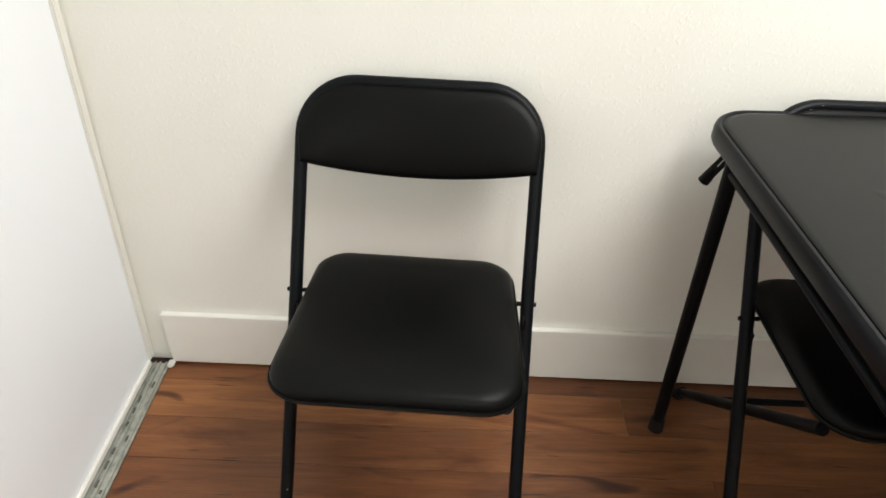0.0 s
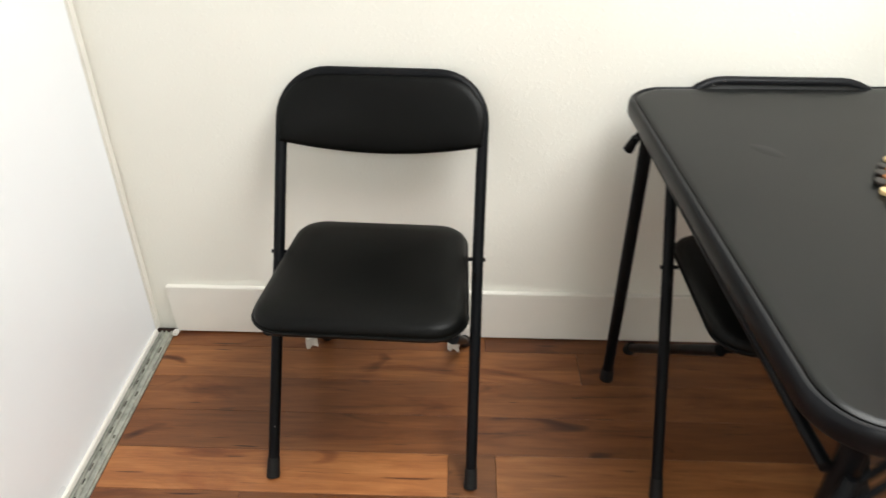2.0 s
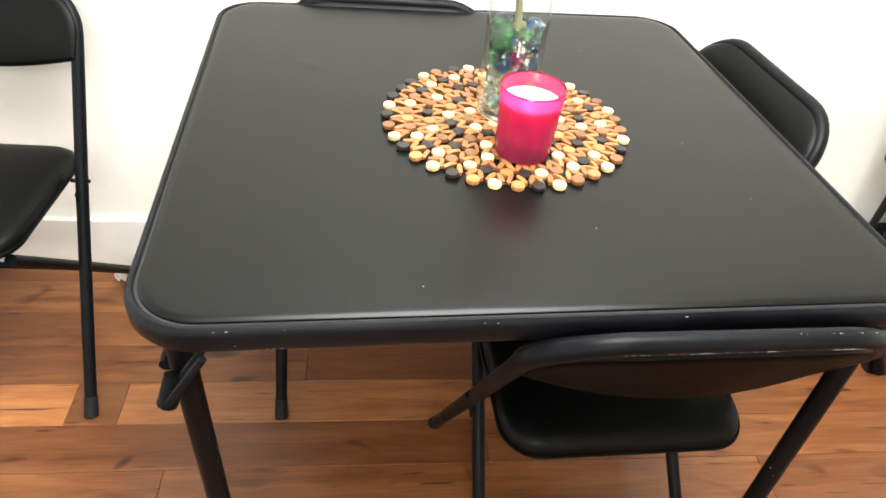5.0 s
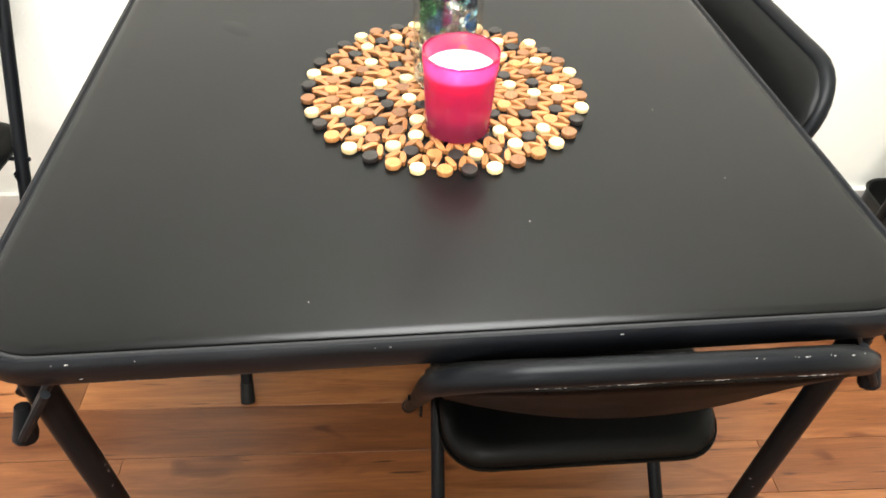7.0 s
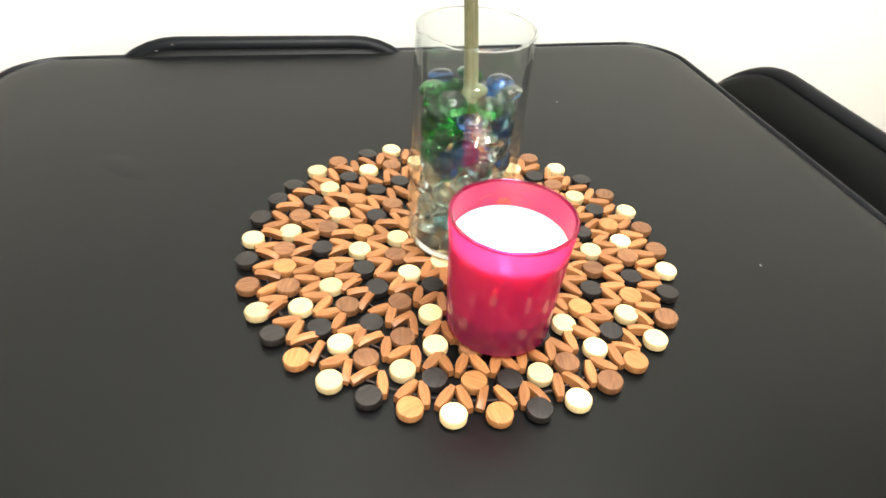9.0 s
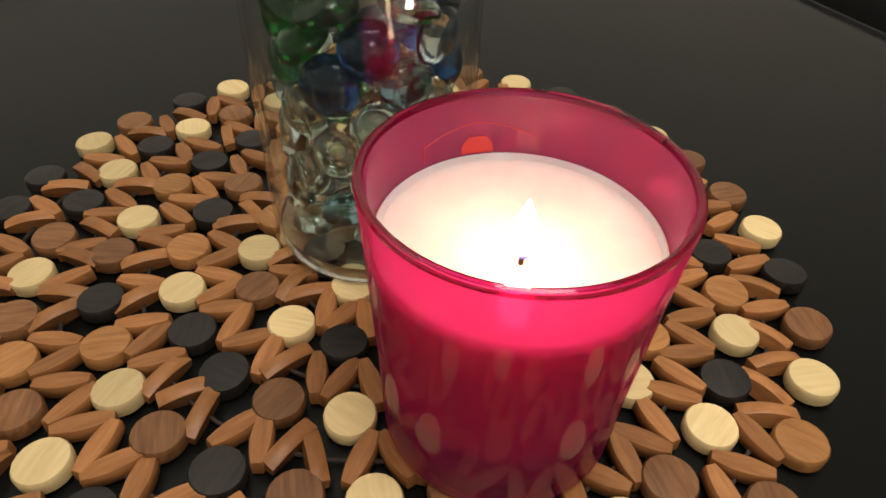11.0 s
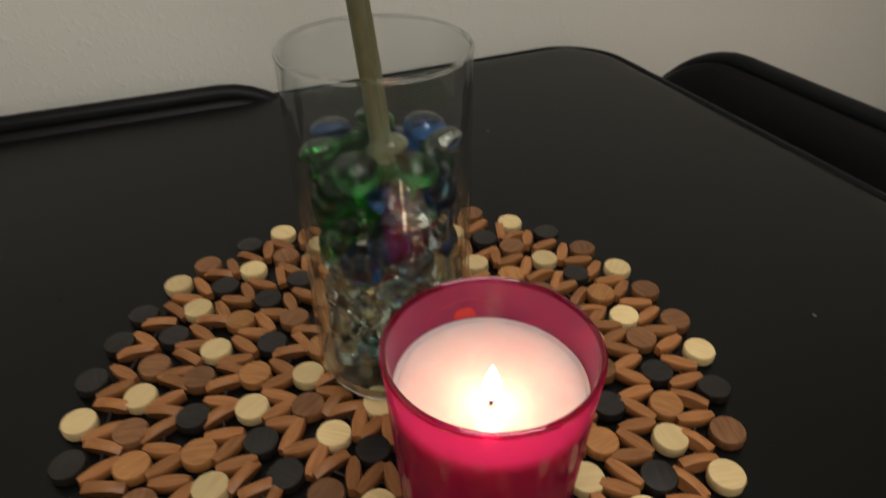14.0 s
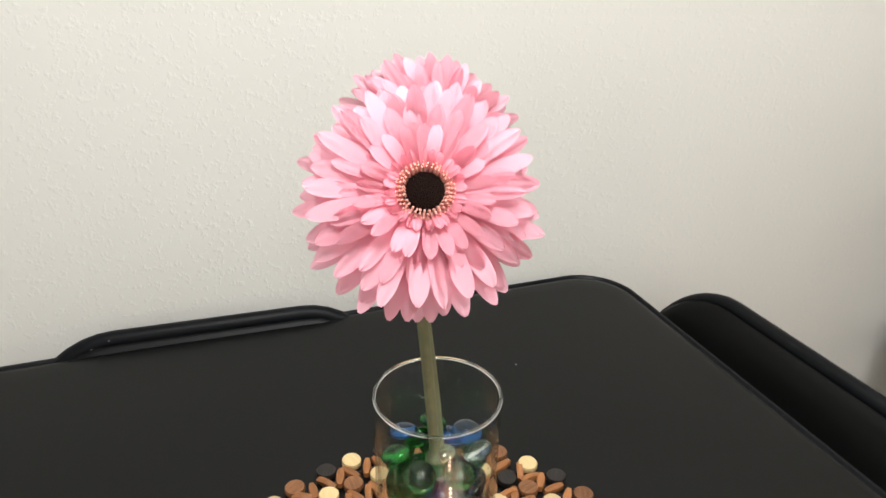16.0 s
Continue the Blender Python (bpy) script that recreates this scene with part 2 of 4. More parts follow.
SUBFLOOR = surface("subfloor", (0.03, 0.015, 0.01), (0.05, 0.025, 0.015), 0.8)
VINYL = surface("black_vinyl", (0.0014, 0.0016, 0.0014), (0.0024, 0.0026, 0.0024), 0.42, scale=5.0, fine=900.0, bump=0.12, depth=0.0004, spec=0.11)
TOPVINYL = surface("table_vinyl", (0.0022, 0.0025, 0.0024), (0.0032, 0.0035, 0.0034), 0.31, scale=3.0, fine=1100.0, bump=0.05, depth=0.0003, spec=0.18, rough_var=0.04)
STEEL = surface("black_steel", (0.0022, 0.0026, 0.0034), (0.0036, 0.0042, 0.0052), 0.42, scale=20.0, fine=500.0, bump=0.05, depth=0.0003, chips=(0.20, 0.19, 0.18), spec=0.11)
RIM = surface("rim_steel", (0.0034, 0.0038, 0.0048), (0.0056, 0.0062, 0.0076), 0.38, scale=14.0, fine=420.0, bump=0.08, depth=0.0004, spec=0.15)
CHIP = surface("bare_primer", (0.16, 0.155, 0.15), (0.42, 0.41, 0.39), 0.6, scale=160.0)
SEAM = surface("seam_black", (0.004, 0.004, 0.004), (0.007, 0.007, 0.007), 0.7)
BACKSTEEL = surface("back_panel_steel", (0.0012, 0.0008, 0.0008), (0.0022, 0.0015, 0.0014), 0.5, scale=10.0, spec=0.05)
RUBBER = surface("black_rubber", (0.006, 0.006, 0.006), (0.010, 0.010, 0.010), 0.6, spec=0.25)
CHROME = surface("chrome", (0.6, 0.6, 0.6), (0.75, 0.75, 0.74), 0.2, 1.0, scale=40.0)
TAPE = surface("white_tape", (0.55, 0.53, 0.48), (0.72, 0.70, 0.65), 0.6, scale=40.0, bump=0.4)
CARTSTEEL = surface("cart_steel", (0.006, 0.006, 0.0052), (0.010, 0.010, 0.009), 0.5, scale=16.0, spec=0.2)
MAPLE = bead_wood("light_wood", (0.57, 0.41, 0.195), (0.67, 0.51, 0.265))
EBONY = bead_wood("black_wood", (0.010, 0.008, 0.007), (0.026, 0.021, 0.018))
WALNUT = bead_wood("dark_brown_wood", (0.12, 0.048, 0.019), (0.23, 0.105, 0.044))
TAN = bead_wood("tan_wood", (0.28, 0.11, 0.034), (0.43, 0.20, 0.070))
BEADS = bead_wood("bead_wood", (0.23, 0.088, 0.029), (0.36, 0.152, 0.053))
CLEAR = thin_glass("clear_glass", (0.97, 0.98, 0.975), 0.55)
THICK = glass("thick_glass", (0.97, 0.985, 0.98))
BASEGLASS = glass("base_glass", (0.94, 0.96, 0.955), 0.06)
PINKGLASS = thin_glass("pink_glass", (0.80, 0.185, 0.43), 0.4, 0.05, 0.36, 0.024)
PINKRIM = glass("pink_rim_glass", (0.55, 0.03, 0.22), 0.03)
GEM_CLEAR = glass("gem_clear", (0.70, 0.78, 0.72), 0.0, 1.5)
GEM_GREEN = glass("gem_green", (0.03, 0.30, 0.05), 0.02, 1.5)
GEM_FROST = glass("gem_frosted_green", (0.03, 0.19, 0.05), 0.22, 1.45)
GEM_BLUE = glass("gem_blue", (0.03, 0.11, 0.30), 0.0, 1.5)
GEM_SKY = glass("gem_light_blue", (0.28, 0.53, 0.64), 0.0, 1.5)
WAX = wax_white()
PETAL = petal_pink()
STEM = surface("stem_green", (0.15, 0.165, 0.085), (0.22, 0.235, 0.13), 0.5, scale=80.0)
DISCDARK = surface("flower_disc", (0.005, 0.002, 0.0015), (0.014, 0.006, 0.004), 0.9, fine=1500.0, bump=1.0, depth=0.002, spec=0.1)
STAMEN = surface("stamen_peach", (0.85, 0.36, 0.28), (0.92, 0.50, 0.42), 0.6, scale=300.0)
WICK = surface("wick", (0.02, 0.012, 0.01), (0.05, 0.03, 0.02), 0.9)
FLAME = glow("flame", (1.0, 0.80, 0.50), 22.0)
BLUEFLAME = glow("blue_flame", (0.06, 0.09, 0.75), 1.6)
REDPRINT = surface("red_print", (0.30, 0.006, 0.012), (0.38, 0.01, 0.015), 0.5)


# ---- mesh helpers ----
def link_mesh(name, bm, mat, parent=None, label="", smooth=True):
    me = bpy.data.meshes.new(name)
    bmesh.ops.recalc_face_normals(bm, faces=bm.faces)
    if smooth:
        for f in bm.faces:
            f.smooth = True
        for e in bm.edges:
            if len(e.link_faces) == 2 and e.calc_face_angle(0.0) > radians(40):
                e.smooth = False
    bm.to_mesh(me)
    bm.free()
    me.materials.append(mat)
    ob = new(name, me)
    if parent is not None:
        ob.parent = parent
    if label:
        ob["label"] = label
    return ob


def part(name, bm, mat, parent, label="", smooth=True):
    return link_mesh(name, bm, mat, parent, label, smooth)


def thing(name, label, category, m=None, group="", kind=""):
    ob = new(name)
    ob.empty_display_size = 0.05
    if m is not None:
        ob.matrix_basis = m
    return tagged(ob, label, category, group, kind)


def box(x0, x1, y0, y1, z0, z1, bevel=0.0, bm=None, segments=2):
    bm = bm or bmesh.new()
    geom = bmesh.ops.create_cube(bm, size=1.0)["verts"]
    bmesh.ops.scale(bm, vec=(x1 - x0, y1 - y0, z1 - z0), verts=geom)
    bmesh.ops.translate(bm, vec=((x0 + x1) / 2, (y0 + y1) / 2, (z0 + z1) / 2), verts=geom)
    if bevel > 0:
        edges = list({e for v in geom for e in v.link_edges})
        bmesh.ops.bevel(bm, geom=edges, offset=bevel, segments=segments, affect="EDGES")
    return bm


def loft(rings, bm=None, closed=True, cap0=True, cap1=True):
    """Skin through rings of equally many points."""
    bm = bm or bmesh.new()
    rows = [[bm.verts.new(p) for p in ring] for ring in rings]
    n = len(rows[0])
    for a, b in zip(rows, rows[1:]):
        for i in range(n if closed else n - 1):
            j = (i + 1) % n
            bm.faces.new((a[i], a[j], b[j], b[i]))
    if cap0:
        bm.faces.new(list(reversed(rows[0])))
    if cap1:
        bm.faces.new(rows[-1])
    return bm


def tube(path, radius, sides=12, bm=None, cap=True):
    """Round bar along a path; radius: one number or one for each point."""
    pts = [Vector(p) for p in path]
    rad = radius if isinstance(radius, (list, tuple)) else [radius] * len(pts)
    rings, up = [], None
    for i, p in enumerate(pts):
        d = (pts[min(i + 1, len(pts) - 1)] - pts[max(i - 1, 0)]).normalized()
        if up is None:
            up = d.orthogonal().normalized()
        up = (up - d * up.dot(d)).normalized()
        side = d.cross(up)
        rings.append([p + rad[i] * (math.cos(a) * up + math.sin(a) * side) for a in (2 * math.pi * k / sides for k in range(sides))])
    return loft(rings, bm, True, cap, cap)


def lathe(profile, sides=48, bm=None, cx=0.0, cy=0.0):
    """Turned shape from (radius, z) pairs; radius 0 closes it."""
    rings = [[(cx + max(r, 1e-5) * math.cos(2 * math.pi * k / sides), cy + max(r, 1e-5) * math.sin(2 * math.pi * k / sides), z) for k in range(sides)] for r, z in profile]
    return loft(rings, bm, True, True, True)


def arc(cx, cy, r, a0, a1, n):
    return [(cx + r * math.cos(radians(a0 + (a1 - a0) * k / n)), cy + r * math.sin(radians(a0 + (a1 - a0) * k / n))) for k in range(n + 1)]


def rounded(hx, hy, r, n=8):
    """Outline of a rounded rectangle about the origin."""
    return arc(hx - r, hy - r, r, 0, 90, n) + arc(-hx + r, hy - r, r, 90, 180, n) + arc(-hx + r, -hy + r, r, 180, 270, n) + arc(hx - r, -hy + r, r, 270, 360, n)


def shrunk(ring, k):
    """The ring drawn in towards its middle."""
    pts = [Vector(p) for p in ring]
    c = sum(pts, Vector()) / len(pts)
    return [c + (p - c) * k for p in pts]


def at_z(outline, z):
    return [(x, y, z) for x, y in outline]


# ---- setting ----
def flat(name, bm, mat, label, category):
    return tagged(link_mesh(name, bm, mat, None, "", False), label, category, "", "structure")


flat("wall_north", box(-0.25, 3.5, WALL_Y, WALL_Y + 0.12, 0, CEIL), WALL, "cream painted wall with orange peel texture", "wall")
flat("wall_east", box(3.4, 3.52, -2.7, WALL_Y, 0, CEIL), WALL, "cream painted side wall", "wall")
flat("wall_south", box(-0.25, 3.52, -2.82, -2.7, 0, CEIL), WALL, "cream painted wall", "wall")
flat("wall_west", box(-0.37, -0.25, -2.82, WALL_Y + 0.12, 0, CEIL), WALL, "cream painted wall behind the sliding panel", "wall")
flat("ceiling", box(-0.37, 3.52, -2.82, WALL_Y + 0.12, CEIL, CEIL + 0.1), CEILING, "plain white ceiling", "ceiling")
flat("baseboard", box(-0.084, 3.4, WALL_Y - 0.014, WALL_Y, 0.004, 0.150, 0.0015), TRIM, "wide flat cream painted baseboard along the wall", "baseboard")


def sliding_panel():
    ob = thing("door_1", "white laminate sliding door panel on a floor track", "door", kind="structure")
    lean = Matrix.Translation((PANEL_X, 0, 0)) @ Matrix.Rotation(radians(2.0), 4, "Y") @ Matrix.Translation((-PANEL_X, 0, 0))
    panel = part("panel", box(PANEL_X - 0.035, PANEL_X, -2.4, WALL_Y - 0.026, 0.012, 2.1, 0.0015), PANEL, ob)
    strip = part("edge_strip", box(PANEL_X - 0.036, PANEL_X + 0.0025, WALL_Y - 0.024, WALL_Y - 0.001, 0.012, 2.1, 0.003), TRIM, ob, "narrow white edge strip")
    panel.matrix_basis = strip.matrix_basis = lean
    part("base_lip", box(PANEL_X + 0.0005, PANEL_X + 0.008, -2.4, WALL_Y - 0.03, 0.008, 0.024, 0.002), TRIM, ob, "white lip along the panel's foot")
    bm = box(PANEL_X - 0.04, -0.091, -2.4, WALL_Y - 0.02, 0.0, 0.003)
    for x in (PANEL_X + 0.012, PANEL_X + 0.023, -0.097):
        box(x - 0.002, x + 0.002, -2.4, WALL_Y - 0.02, 0.002, 0.009, 0.0008, bm, 1)
    part("floor_track", bm, TRACK, ob, "worn grey metal floor track with grooves")
    bm = bmesh.new()
    rnd = random.Random(5)
    for k in range(26):
        y = 1.2 - k * 0.036 - rnd.random() * 0.02
        x = rnd.choice((PANEL_X + 0.017, PANEL_X + 0.03))
        box(x - 0.0022, x + 0.0022, y - 0.006 - rnd.random() * 0.014, y, 0.0028, 0.0048, 0.0, bm)
    part("dirt", bm, DIRT, ob, "dark dirt caught in the grooves")
    part("caulk", box(-0.093, -0.077, WALL_Y - 0.036, WALL_Y - 0.012, 0.002, 0.012, 0.004), TAPE, ob, "crumbled filler at the corner")
    return ob


sliding_panel()


# ---- folding chair ----
LEAN = 0.60             # run back of the frame for each metre of height
TOP = 0.727
LN = math.sqrt(1 + LEAN * LEAN)


def on_frame(x, z, out=0.0):
    """A place on the slanting plane of the chair's frame; out: metres towards the sitter."""
    return Vector((x, LEAN * z - out / LN, z + out * LEAN / LN))


def chair(m, label):
    ob = thing("folding_chair", label, "chair", m, "folding chairs")
    r = 0.0115
    zc = TOP - r
    left = [on_frame(-0.206 + 0.004 * min(1, z / 0.4), z) for z in (0.02, 0.12, 0.25, 0.4, 0.52, 0.60)]
    hx, rc = 0.202, 0.092
    top = [on_frame(x, zc + (y) / LN * 1.0) for x, y in arc(-hx + rc, -rc, rc, 180, 90, 9) + arc(hx - rc, -rc, rc, 90, 0, 9)]
    right = [Vector((-p.x, p.y, p.z)) for p in reversed(left)]
    part("frame_tube", tube(left + top + right, r, 14), STEEL, ob, "black steel tube frame with worn paint")
    # padded backrest, held inside the top of the frame
    def back_outline(inset):
        h, rr = 0.2065 - inset, 0.090 - inset * 0.6
        top_s, low, dip = -0.003 - inset, -0.140 + inset, 0.017
        pts = arc(h - rr, top_s - rr, rr, 0, 90, 8) + arc(-h + rr, top_s - rr, rr, 90, 180, 8)
        for k in range(13):
            u = -1 + k / 6
            pts.append((u * (h - 0.004), low - dip * (1 - u * u)))
        return pts
    def back_ring(inset, out, k=1.0):
        return [on_frame(x, zc + y / LN, out - (0.008 + 0.022 * min(1, max(0, -y / 0.14))) * (1 - (x / 0.2) ** 2)) for x, y in [(x * k, -0.07 + (y + 0.07) * k) for x, y in back_outline(inset)]]
    bm = loft([back_ring(0.010, -0.006, k) for k in (0.05, 0.4, 0.75)] + [back_ring(0.010, -0.006), back_ring(0.006, 0.002), back_ring(0.0, 0.009), back_ring(0.0015, 0.014), back_ring(0.007, 0.0185), back_ring(0.016, 0.021)] + [back_ring(0.016, 0.021 + d, k) for k, d in ((0.85, 0.003), (0.6, 0.005), (0.3, 0.006), (0.05, 0.006))])
    back = part("backrest", bm, VINYL, ob, "padded black vinyl backrest")
    part("back_panel", loft([back_ring(0.016, -0.0085, k) for k in (0.05, 0.3, 0.6, 0.85, 1.0)] + [back_ring(0.013, -0.0058)]), BACKSTEEL, back, "dark brown steel rear panel")
    # seat cushion
    def seat_outline(inset):
        f, b, wf, wb = -0.026 + inset, 0.346 - inset, 0.187 - inset, 0.177 - inset
        rf, rb = 0.062 - inset * 0.5, 0.055 - inset * 0.5
        pts = arc(wb - rb, b - rb, rb, 0, 90, 7) + arc(-wb + rb, b - rb, rb, 90, 180, 7)
        pts += arc(-wf + rf, f + rf, rf, 180, 270, 7) + arc(wf - rf, f + rf, rf, 270, 360, 7)
        return pts
    def seat_ring(inset, dz):
        return [(x, y, 0.426 + dz - 0.030 * (y - 0.15) / 0.35) for x, y in seat_outline(inset)]
    bm = loft([seat_ring(0.006, -0.022), seat_ring(0.0, -0.016), seat_ring(0.0, -0.004), seat_ring(0.002, 0.004), seat_ring(0.009, 0.011), seat_ring(0.020, 0.015)] + [shrunk(seat_ring(0.020, 0.015 + d), k) for k, d in ((0.82, 0.003), (0.55, 0.005), (0.25, 0.006))])
    seat = part("seat", bm, VINYL, ob, "padded black vinyl seat with rounded corners")
    part("seat_piping", tube([(x, y, z) for x, y, z in seat_ring(-0.001, -0.009)] + [seat_ring(-0.001, -0.009)[0]], 0.0032, 6), VINYL, seat)
    # rear legs and bars
    for s in (-1, 1):
        part("rear_leg", tube([(s * 0.164, 0.02, 0.395), (s * 0.168, 0.16, 0.263), (s * 0.178, 0.415, 0.022)], 0.0105, 12), STEEL, ob)
        part("rubber_foot", tube([(s * 0.178, 0.408, 0.030), (s * 0.178, 0.420, 0.016), (s * 0.178, 0.428, 0.0)], [0.0135, 0.0145, 0.015], 12), RUBBER, ob)
        p0, p1, p2 = on_frame(s * 0.2058, 0.036), on_frame(s * 0.206, 0.014), on_frame(s * 0.206, 0.0)
        part("rubber_foot", tube([p0, p1, p2], [0.0125, 0.0132, 0.0140], 12), RUBBER, ob)
        part("pivot_bolt", tube([on_frame(s * 0.182, 0.405), on_frame(s * 0.217, 0.405)], 0.004, 8), STEEL, ob)
        part("seat_link", box(s * 0.198 - 0.002, s * 0.198 + 0.002, 0.212, 0.228, 0.33, 0.395, 0.001), STEEL, ob)
    part("rear_bar", tube([(-0.172, 0.306, 0.125), (0.172, 0.306, 0.125)], 0.0075, 10), STEEL, ob)
    return ob


CHAIR_A = chair(pose(0.4755, 0.812, 0, 0, 0, -2.0), "black steel folding chair with vinyl pads against the wall")
CHAIR_B = copy_thing(CHAIR_A, pose(1.264, 0.792, 0, 0, 0, 0))
tagged(CHAIR_B, "black folding chair tucked under the table before the wall")
CHAIR_C = copy_thing(CHAIR_A, pose(1.581, 0.778, 0, 0, 0, 181.7))
tagged(CHAIR_C, "black folding chair with chipped paint tucked under the table")
CHAIR_D = copy_thing(CHAIR_A, pose(1.508, 0.944, 0, 0, 0, -86.5))
tagged(CHAIR_D, "black folding chair tucked under the table's far side")

# worn paint along the top tube of the chair at the table's front
rnd = random.Random(6)
bm = bmesh.new()
for k in range(58):
    low = k < 48
    x = rnd.uniform(-0.13, 0.13) if low else rnd.gauss(-0.08, 0.03)
    d = Vector((0, 0.90, -0.43)) if low else Vector((0, 0.25, 0.97))
    p = on_frame(x, TOP - 0.0115) + (d + Vector((0, rnd.uniform(-0.05, 0.05), rnd.uniform(-0.05, 0.05)))).normalized() * 0.0113
    flake = bmesh.ops.create_icosphere(bm, subdivisions=1, radius=rnd.uniform(0.0004, 0.0009) * (1.0 if low else 0.7))["verts"]
    bmesh.ops.scale(bm, vec=(rnd.uniform(1.0, 4.5) if low else rnd.uniform(1.0, 3.5), 1.0, 1.0), verts=flake)
    bmesh.ops.translate(bm, vec=p, verts=flake)
tagged(part("worn_paint", bm, CHIP, CHAIR_C, "bare chipped edge of the top tube"), kind="stuff")

# torn tape on the feet of the chair by the wall
for x, y, turn in ((0.305, 1.196, 20), (0.652, 1.196, -15)):
    bm = tube([(0, 0.020, 0.048), (0, 0.026, 0.038), (0, 0.032, 0.028)], [0.0138, 0.0146, 0.0142], 9)
    rnd = random.Random(int(100 * x))
    flap = [[(-0.016 + 0.030 * u, 0.010 + 0.006 * rnd.random(), 0.046 - 0.034 * v * (0.6 + 0.4 * rnd.random())) for u in (0, 0.25, 0.5, 0.75, 1)] for v in (0, 0.33, 0.66, 1)]
    back = [[(p[0], p[1] + 0.0012, p[2]) for p in row] for row in flap]
    for sheet in (flap, back):
        loft(sheet, bm, False, False, False)
    ob = link_mesh("tape", bm, TAPE)
    ob.matrix_basis = pose(x - 0.015, y - 0.02, 0, 0, 0, turn)
    tagged(ob, "torn white tape wrapped round a chair foot", "tape", "torn tape")


# ---- card table ----
TABLE_Z = 0.71
TABLE = pose(1.412, 0.806, 0, 0, 0, 2.5)


def table():
    ob = thing("card_table", "square black folding table with vinyl top and worn rim", "table", TABLE)
    h, rc = 0.422, 0.075
    o = lambda inset: rounded(h + 0.018 - inset, h - inset, rc - inset * 0.7, 10)
    prof = [(0.012, -0.034), (0.003, -0.032), (0.0, -0.026), (0.0, -0.009), (0.0015, -0.004), (0.0045, -0.0008), (0.0075, -0.0008), (0.0095, -0.0035)]
    rings = [at_z(o(i), TABLE_Z + z) for i, z in prof]
    part("rim", loft(rings, None, True, False, False), RIM, ob, "rounded black steel rim with chipped paint")
    part("seam", loft([at_z(o(0.009), TABLE_Z - 0.006), at_z(o(0.009), TABLE_Z - 0.0042), at_z(o(0.0125), TABLE_Z - 0.0042), at_z(o(0.0125), TABLE_Z - 0.006)], None, True, False, False), SEAM, ob, "dark seam round the vinyl")
    top = [at_z(o(0.0125), TABLE_Z - 0.005), at_z(o(0.013), TABLE_Z - 0.0022), at_z(o(0.0155), TABLE_Z - 0.0006), at_z(o(0.022), TABLE_Z), at_z(o(0.042), TABLE_Z + 0.0002)]
    part("tabletop", loft([at_z(o(0.0125), TABLE_Z - 0.02)] + top), TOPVINYL, ob, "matt black vinyl tabletop")
    part("underside", loft([at_z(o(0.013), TABLE_Z - 0.032), at_z(o(0.013), TABLE_Z - 0.022)]), STEEL, ob)
    rnd, bm = random.Random(9), bmesh.new()
    for k in range(11):
        x = rnd.choice((rnd.gauss(-0.30, 0.03), rnd.uniform(-0.36, 0.36)))
        q, inset = rnd.choice(((-0.004, 0.0015), (-0.022, 0.0), (-0.0285, 0.0012)))
        flake = bmesh.ops.create_icosphere(bm, subdivisions=1, radius=rnd.uniform(0.0005, 0.0010))["verts"]
        bmesh.ops.scale(bm, vec=(rnd.uniform(1.0, 2.6), 0.6, 0.7), verts=flake)
        bmesh.ops.translate(bm, vec=(x, -h + inset, TABLE_Z + q), verts=flake)
    tagged(part("worn_paint", bm, CHIP, ob, "chipped paint along the front rim"), kind="stuff")
    # a low wrinkle in the vinyl
    rings = []
    for k in range(13):
        u = k / 12
        w, hgt = 0.019 * math.sin(math.pi * u) + 0.001, 0.0006 * math.sin(math.pi * u) ** 2
        cx, cy = -0.300 + 0.062 * u, 0.176 - 0.066 * u + 0.006 * math.sin(math.pi * u)
        rings.append([(cx + 0.68 * w * v, cy + 0.73 * w * v, TABLE_Z + 0.0001 + hgt * (1 - v * v) ** 2) for v in (-1, -0.75, -0.5, -0.25, 0, 0.25, 0.5, 0.75, 1)])
    part("crease", loft(rings, None, False, False, False), TOPVINYL, ob, "low crease in the vinyl")
    under = TABLE_Z - 0.032
    for sx in (-1, 1):
        for sy in (-1, 1):
            if sy > 0:
                a, b, end = Vector((sx * 0.392, 0.356, under)), Vector((sx * 0.385, 0.333, 0.02)), Vector((sx * 0.408, 0.400, 0.590))
            else:
                a, b, end = Vector((sx * 0.389, -0.390, under)), Vector((sx * 0.373, -0.415, 0.02)), Vector((sx * 0.400, -0.420, 0.614))
            leg = part("leg", tube([a, a.lerp(b, 0.5), b], [0.0135, 0.0135, 0.0125], 14), STEEL, ob)
            part("rubber_foot", tube([b.lerp(a, 0.02), b, (b.x, b.y, 0.0)], [0.0145, 0.0155, 0.0165], 12), RUBBER, leg)
            for dy in (-0.008, 0.008):
                part("brace", tube([end + Vector((0, dy, 0)), (sx * 0.358, end.y + dy, under)], 0.0042, 8), STEEL, ob)
            part("lock_link", tube([end + Vector((-sx * 0.004, -sy * 0.008, 0.026)), end, end + Vector((sx * 0.003, sy * 0.002, -0.008))], [0.0065, 0.0105, 0.0108], 10), STEEL, ob, "black folding lock link")
        part("crossbar", tube([(sx * 0.394, 0.36, under - 0.05), (sx * 0.406, -0.39, under - 0.05)], 0.0075, 10), STEEL, ob)
    return ob


table()

